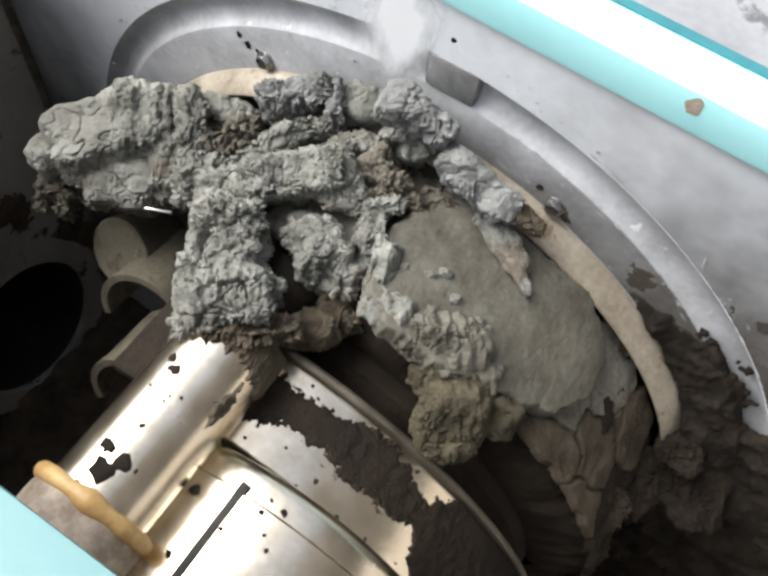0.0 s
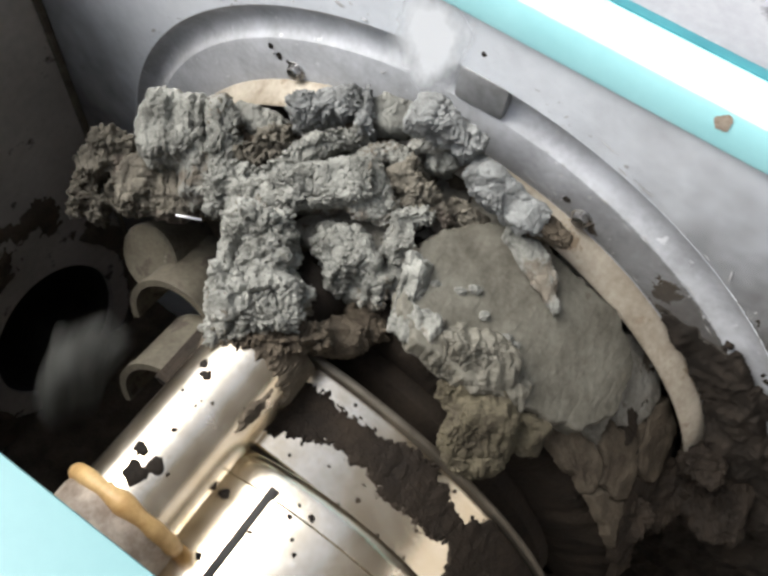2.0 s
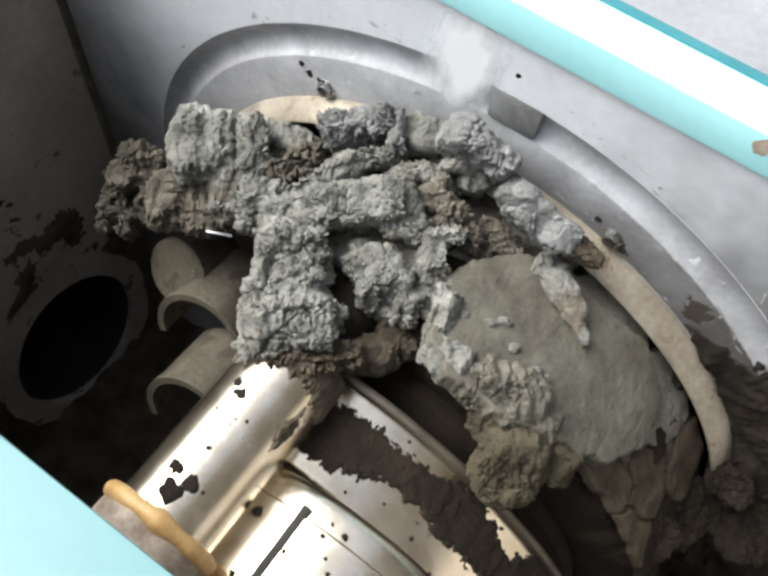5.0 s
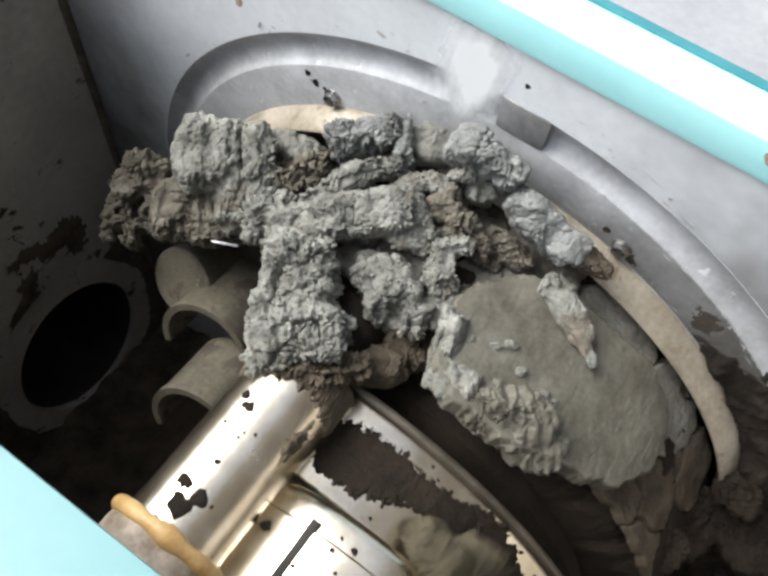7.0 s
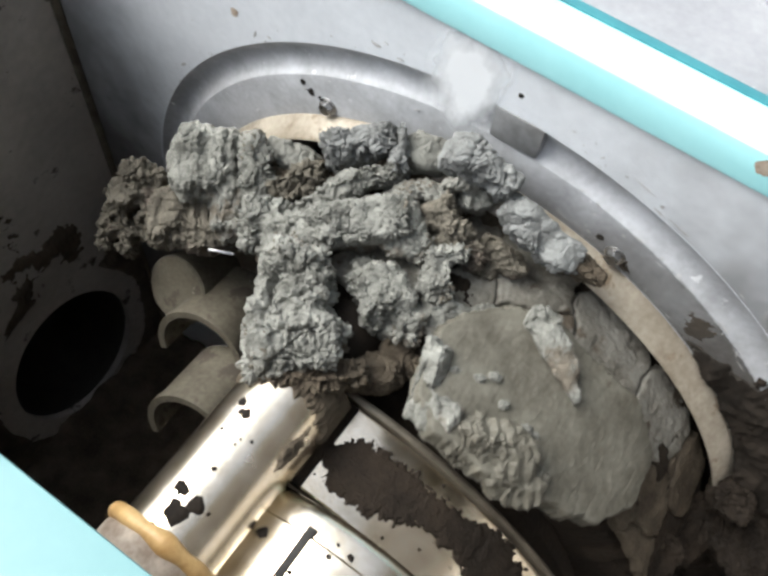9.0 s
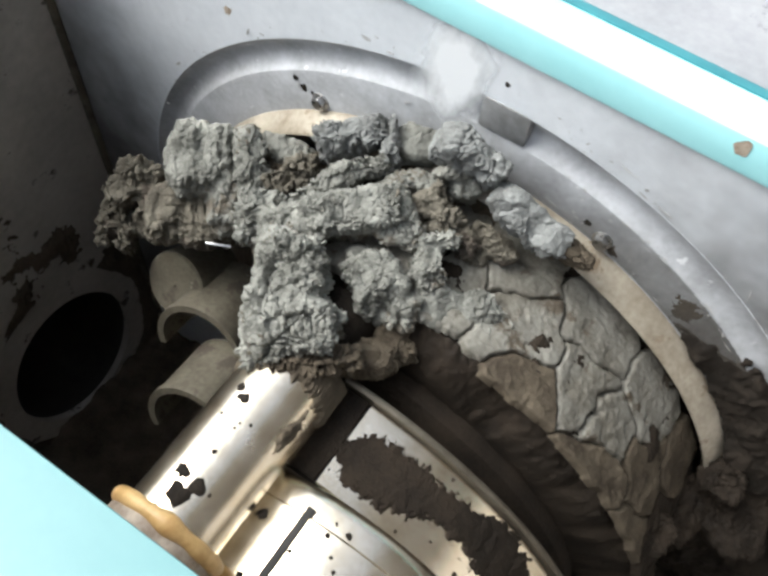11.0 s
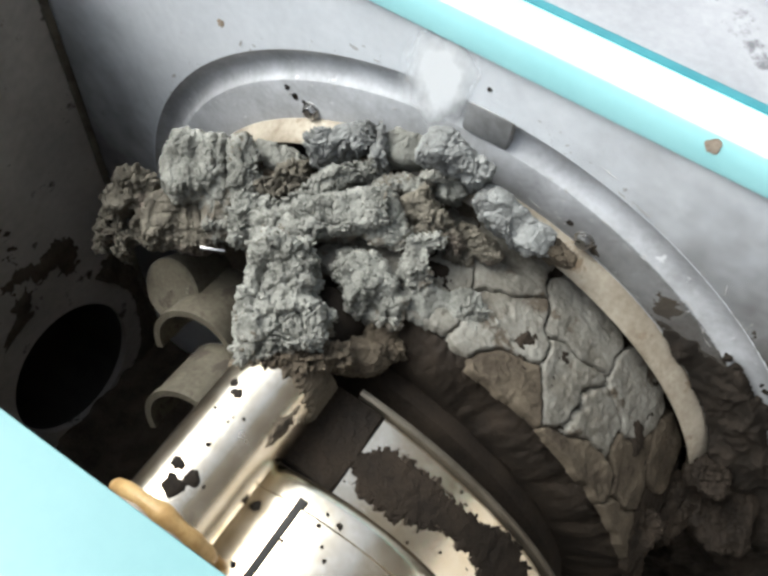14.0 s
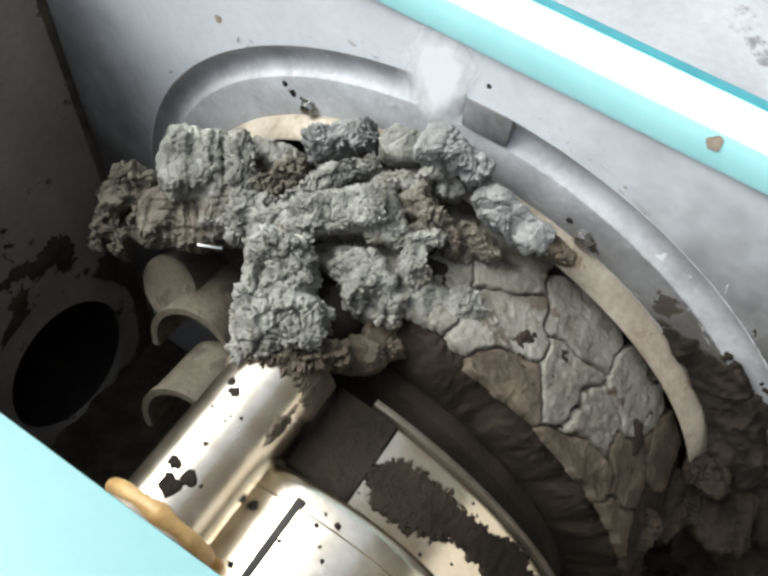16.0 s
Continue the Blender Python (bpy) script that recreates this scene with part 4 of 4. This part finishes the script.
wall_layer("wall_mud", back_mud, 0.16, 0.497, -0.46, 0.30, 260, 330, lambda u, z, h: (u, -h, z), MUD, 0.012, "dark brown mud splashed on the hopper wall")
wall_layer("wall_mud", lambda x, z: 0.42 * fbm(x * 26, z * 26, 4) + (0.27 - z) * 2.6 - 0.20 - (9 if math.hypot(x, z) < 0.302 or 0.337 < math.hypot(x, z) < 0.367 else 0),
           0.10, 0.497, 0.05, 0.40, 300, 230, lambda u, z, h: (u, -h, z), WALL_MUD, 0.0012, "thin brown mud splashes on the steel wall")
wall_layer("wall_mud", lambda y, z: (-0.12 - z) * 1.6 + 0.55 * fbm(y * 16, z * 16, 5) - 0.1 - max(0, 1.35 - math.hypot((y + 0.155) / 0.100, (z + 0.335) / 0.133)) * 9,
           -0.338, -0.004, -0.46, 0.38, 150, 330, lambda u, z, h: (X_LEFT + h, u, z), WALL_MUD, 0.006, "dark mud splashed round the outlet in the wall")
# thin brown films painting dirt and shade on the steel, thickening along one way


def shade_film(name, way, start, full, most):
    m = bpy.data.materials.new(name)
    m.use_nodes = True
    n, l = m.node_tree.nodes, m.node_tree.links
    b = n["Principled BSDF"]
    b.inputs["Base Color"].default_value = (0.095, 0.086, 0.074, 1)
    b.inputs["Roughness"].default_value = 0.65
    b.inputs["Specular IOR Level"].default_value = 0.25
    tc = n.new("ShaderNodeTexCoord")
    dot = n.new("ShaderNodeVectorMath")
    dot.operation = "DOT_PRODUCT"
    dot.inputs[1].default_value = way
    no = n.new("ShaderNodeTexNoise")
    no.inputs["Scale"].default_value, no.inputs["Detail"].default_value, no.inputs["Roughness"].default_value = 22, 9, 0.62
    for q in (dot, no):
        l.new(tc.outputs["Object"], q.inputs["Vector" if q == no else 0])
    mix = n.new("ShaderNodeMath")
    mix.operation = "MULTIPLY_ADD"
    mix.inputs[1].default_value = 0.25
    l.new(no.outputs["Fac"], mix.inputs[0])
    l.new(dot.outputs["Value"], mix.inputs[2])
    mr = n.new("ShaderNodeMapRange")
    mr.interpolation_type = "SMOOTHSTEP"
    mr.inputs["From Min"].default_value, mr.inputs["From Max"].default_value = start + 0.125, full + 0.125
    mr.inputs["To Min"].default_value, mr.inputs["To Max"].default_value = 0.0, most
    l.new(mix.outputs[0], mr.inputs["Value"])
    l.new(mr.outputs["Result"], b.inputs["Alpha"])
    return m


# Darkens the lower right wall: dirt, with the falling light painted in.
wall_layer("brown_shade", lambda x, z: -1 if math.hypot(x, z) < 0.302 or 0.3365 < math.hypot(x, z) < 0.3665 else 1, 0.0, 0.497, 0.04, 0.406, 420, 300,
           lambda u, z, h: (u, -0.0006 if h > 0 else 0.002, z), shade_film("lower_shade_film", (0.6, 0.0, -1.0), -0.38, -0.02, 0.85), 0.0006,
           "thin brown film painting dirt and shade low on the steel wall", "dirt")
# Darkens the corner: dirt, with the shade of the left wall painted in.
wall_layer("brown_shade", lambda x, z: 1 if math.hypot(x, z) > 0.3665 else -1, -0.462, -0.16, -0.30, 0.404, 150, 330,
           lambda u, z, h: (u, -0.0006 if h > 0 else 0.002, z), shade_film("corner_shade_film", (-1.0, 0.0, -0.5), 0.20, 0.50, 0.70), 0.0006,
           "thin brown film painting dirt and shade in the hopper corner", "dirt")
# a translucent white film painting a soft glare down the wall, across the groove
FILM = bpy.data.materials.new("glare_film")
FILM.use_nodes = True
fn, fl = FILM.node_tree.nodes, FILM.node_tree.links
fb = fn["Principled BSDF"]
fb.inputs["Base Color"].default_value = (0.86, 0.88, 0.90, 1)
fb.inputs["Roughness"].default_value = 0.5
ftc = fn.new("ShaderNodeTexCoord")
fmap = fn.new("ShaderNodeMapping")
fmap.inputs["Scale"].default_value = (1 / 0.030, 1.0, 1 / 0.052)
fl.new(ftc.outputs["Object"], fmap.inputs["Vector"])
fno = fn.new("ShaderNodeTexNoise")
fno.inputs["Scale"].default_value, fno.inputs["Detail"].default_value = 1.6, 5
fl.new(fmap.outputs["Vector"], fno.inputs["Vector"])
flen = fn.new("ShaderNodeVectorMath")
flen.operation = "LENGTH"
fl.new(fmap.outputs["Vector"], flen.inputs[0])
fsum = fn.new("ShaderNodeMath")
fsum.operation = "MULTIPLY_ADD"
fsum.inputs[1].default_value = 0.9
fl.new(fno.outputs["Fac"], fsum.inputs[0])
fl.new(flen.outputs["Value"], fsum.inputs[2])
fmr = fn.new("ShaderNodeMapRange")
fmr.inputs["From Min"].default_value, fmr.inputs["From Max"].default_value = 0.90, 1.45
fmr.inputs["To Min"].default_value, fmr.inputs["To Max"].default_value = 0.97, 0.0
fl.new(fsum.outputs[0], fmr.inputs["Value"])
fl.new(fmr.outputs["Result"], fb.inputs["Alpha"])
bm = bmesh.new()
bmesh.ops.create_grid(bm, x_segments=1, y_segments=1, size=0.5, matrix=pose(0, 0, 0, 90, 0, 0) @ Matrix.Diagonal((0.09, 0.10, 1, 1)))
film = part("glare_film", bm, FILM)
film.matrix_basis = pose(-0.036, -0.0012, 0.372, 0, 8, 0)
tagged(film, "white film painting a soft glare on the steel wall", "scale", kind="stuff")

def stain(name, spots_, mat, label):
    """Thin irregular spots stuck to the back wall and its rim: (x, y, z, size)."""
    vs, fs = [], []
    for k, (x, y, z, s) in enumerate(spots_):
        base = len(vs)
        for ring, off in ((1.0, 0.0002), (0.6, 0.0004)):
            for i in range(16):
                a = 2 * math.pi * i / 16
                r = s * ring * (1 + 0.5 * noise.noise((math.cos(a) * 1.5 + k * 3.3, math.sin(a) * 1.5, k * 1.7)))
                vs.append((x + r * math.cos(a), y - off, z + r * math.sin(a)))
        vs.append((x, y - 0.0005, z))
        for i in range(16):
            j = (i + 1) % 16
            fs.append((base + i, base + j, base + 16 + j, base + 16 + i))
            fs.append((base + 16 + i, base + 16 + j, base + 32))
    return tagged(mesh_object(name, vs, fs, mat), label, "stain", kind="stuff")


stain("mud_spots", [(-0.1615, 0, 0.2777, 0.0035), (-0.170, 0, 0.2835, 0.003), (-0.153, 0, 0.2765, 0.0025), (0.085, 0, 0.302, 0.003), (0.001, 0, 0.383, 0.002)], MUD,
      "small dark mud spots on the flange")
stain("rust_spots", [(0.1423, -0.0042, 0.4265, 0.0052), (-0.235, 0, 0.315, 0.004)], GASKET, "brown rust spots on the painted rim")

# pale splashes and scratches round the mouth
vs, fs = [], []
rng = random.Random(8)
for k in range(175):
    a = radians(rng.uniform(18, 160) if k < 130 else rng.uniform(22, 80))
    r = rng.choice((0.3365, 0.329, 0.312, 0.372, 0.3385, 0.368, 0.375)) + rng.gauss(0, 0.004)
    c, s = r * math.cos(a), r * math.sin(a)
    if -0.05 < c < 0.03 and s > 0.32:
        continue
    wd = 0.0003 + 0.0012 * rng.random() ** 3
    ln = wd * rng.uniform(0.8, 4.5)
    if k >= 130:
        wd *= 0.6
        ln = rng.uniform(0.001, 0.009)
    b_ = a + math.pi / 2 + rng.gauss(0, 0.8 if k < 130 else 0.15)
    base = len(vs)
    for i in range(10):
        t = 2 * math.pi * i / 10
        du, dv = ln * math.cos(t) * rng.uniform(0.7, 1.3), wd * math.sin(t) * rng.uniform(0.6, 1.4)
        vs.append((c + du * math.cos(b_) - dv * math.sin(b_), -0.0008, s + du * math.sin(b_) + dv * math.cos(b_)))
    vs.append((c, -0.0016, s))
    fs += [(base + i, base + (i + 1) % 10, base + 10) for i in range(10)]
tagged(mesh_object("pale_splashes", vs, fs, SCALE), "pale dried splashes round the mouth flange", "splash", kind="stuff")


def motions():
    walk(drum, [(0.0, pose(0, 0, 0)), (4.0, pose(0, 0, 0, 0, 6.15, 0)), (8.0, pose(0, 0, 0, 0, 12.3, 0)), (12.0, pose(0, 0, 0, 0, 18.5, 0)), (16.0, pose(0, 0, 0, 0, 24.8, 0))])
    walk(fallen_chunk, [(0.00, Matrix.Translation((-0.227, -0.097, 0.199)) @ LEAN @ pose(0, 0, 0, 0, 0, 0)),
                        (1.40, Matrix.Translation((-0.227, -0.097, 0.199)) @ LEAN @ pose(0, 0, 0, 0, 0, 0)),
                        (1.50, Matrix.Translation((-0.227, -0.101, 0.202)) @ LEAN @ pose(0, 0, 0, 0, 0, 1)),
                        (1.60, Matrix.Translation((-0.227, -0.103, 0.195)) @ LEAN @ pose(0, 0, 0, 3, 0, 4)),
                        (1.70, Matrix.Translation((-0.227, -0.116, 0.187)) @ LEAN @ pose(0, 0, 0, 10, -6, 10)),
                        (1.80, Matrix.Translation((-0.204, -0.147, 0.157)) @ LEAN @ pose(0, 0, 0, 30, -15, 25)),
                        (1.90, Matrix.Translation((-0.203, -0.172, 0.135)) @ LEAN @ pose(0, 0, 0, 50, -20, 35)),
                        (2.00, Matrix.Translation((-0.273, -0.231, -0.038)) @ LEAN @ pose(0, 0, 0, 80, -20, 50)),
                        (2.10, Matrix.Translation((-0.300, -0.290, -0.300)) @ LEAN @ pose(0, 0, 0, 110, -10, 60)),
                        (2.20, Matrix.Translation((-0.220, -0.300, -0.440)) @ LEAN @ pose(0, 0, 0, 115, -10, 60)),
                        (16.00, Matrix.Translation((-0.220, -0.300, -0.440)) @ LEAN @ pose(0, 0, 0, 115, -10, 60))])
    walk(right_slab, [(0.00, Matrix.Translation((0.090, -0.091, 0.281)) @ LEAN @ pose(0, 0, 0, 0, 0, 0)),
                      (1.50, Matrix.Translation((0.093, -0.093, 0.280)) @ LEAN @ pose(0, 0, 0, 0, 0, 0)),
                      (3.50, Matrix.Translation((0.095, -0.096, 0.279)) @ LEAN @ pose(0, 0, 0, 0, 0, 0)),
                      (5.00, Matrix.Translation((0.097, -0.101, 0.278)) @ LEAN @ pose(0, 0, 0, 0, 0, 0)),
                      (6.50, Matrix.Translation((0.099, -0.107, 0.278)) @ LEAN @ pose(0, 0, 0, 0, 0, 0)),
                      (8.00, Matrix.Translation((0.101, -0.114, 0.277)) @ LEAN @ pose(0, 0, 0, 0, 0, 0)),
                      (8.50, Matrix.Translation((0.101, -0.117, 0.277)) @ LEAN @ pose(0, 0, 0, 0, 0, -2)),
                      (9.00, Matrix.Translation((0.103, -0.129, 0.276)) @ LEAN @ pose(0, 0, 0, 0, 0, -2)),
                      (9.20, Matrix.Translation((0.104, -0.148, 0.274)) @ LEAN @ pose(0, 0, 0, 0, 0, -4)),
                      (9.40, Matrix.Translation((0.145, -0.181, 0.249)) @ LEAN @ pose(0, 0, 0, 15, 10, -12)),
                      (9.60, Matrix.Translation((0.270, -0.200, 0.130)) @ LEAN @ pose(0, 0, 0, 35, 20, -25)),
                      (9.80, Matrix.Translation((0.365, -0.215, -0.120)) @ LEAN @ pose(0, 0, 0, 60, 25, -40)),
                      (10.00, Matrix.Translation((0.400, -0.215, -0.400)) @ LEAN @ pose(0, 0, 0, 80, 20, -50)),
                      (16.00, Matrix.Translation((0.400, -0.215, -0.400)) @ LEAN @ pose(0, 0, 0, 80, 20, -50))])
    walk(low_chunk, [(0.00, Matrix.Translation((0.149, -0.125, 0.192)) @ LEAN @ pose(0, 0, 0, 0, 0, 0)),
                     (1.50, Matrix.Translation((0.152, -0.127, 0.191)) @ LEAN @ pose(0, 0, 0, 0, 0, 0)),
                     (3.50, Matrix.Translation((0.154, -0.129, 0.190)) @ LEAN @ pose(0, 0, 0, 0, 0, 0)),
                     (5.00, Matrix.Translation((0.156, -0.133, 0.189)) @ LEAN @ pose(0, 0, 0, 0, 0, 0)),
                     (6.50, Matrix.Translation((0.158, -0.138, 0.189)) @ LEAN @ pose(0, 0, 0, 0, 0, 0)),
                     (6.70, Matrix.Translation((0.160, -0.149, 0.188)) @ LEAN @ pose(0, 0, 0, 5, 0, 0)),
                     (6.80, Matrix.Translation((0.153, -0.142, 0.195)) @ LEAN @ pose(0, 0, 0, 20, 0, -10)),
                     (6.90, Matrix.Translation((0.148, -0.153, 0.179)) @ LEAN @ pose(0, 0, 0, 40, 10, -20)),
                     (7.00, Matrix.Translation((0.126, -0.173, 0.204)) @ LEAN @ pose(0, 0, 0, 70, 20, -40)),
                     (7.10, Matrix.Translation((0.163, -0.176, 0.129)) @ LEAN @ pose(0, 0, 0, 95, 25, -60)),
                     (7.20, Matrix.Translation((0.270, -0.290, 0.000)) @ LEAN @ pose(0, 0, 0, 110, 30, -70)),
                     (7.35, Matrix.Translation((0.330, -0.295, -0.420)) @ LEAN @ pose(0, 0, 0, 120, 30, -70)),
                     (16.00, Matrix.Translation((0.330, -0.295, -0.420)) @ LEAN @ pose(0, 0, 0, 120, 30, -70))])
    walk(knob_clod, [(0.00, Matrix.Translation((-0.060, -0.030, 0.318)) @ LEAN @ pose(0, 0, 0, 0, 0, 0)),
                     (14.50, Matrix.Translation((-0.060, -0.030, 0.318)) @ LEAN @ pose(0, 0, 0, 0, 0, 0)),
                     (14.70, Matrix.Translation((-0.067, -0.028, 0.318)) @ LEAN @ pose(0, 0, 0, 0, 0, 12)),
                     (14.85, Matrix.Translation((-0.077, -0.026, 0.310)) @ LEAN @ pose(0, 0, 0, -5, 0, 45)),
                     (15.00, Matrix.Translation((-0.084, -0.024, 0.306)) @ LEAN @ pose(0, 0, 0, -10, 0, 62)),
                     (16.00, Matrix.Translation((-0.084, -0.024, 0.306)) @ LEAN @ pose(0, 0, 0, -10, 0, 62))])


motions()
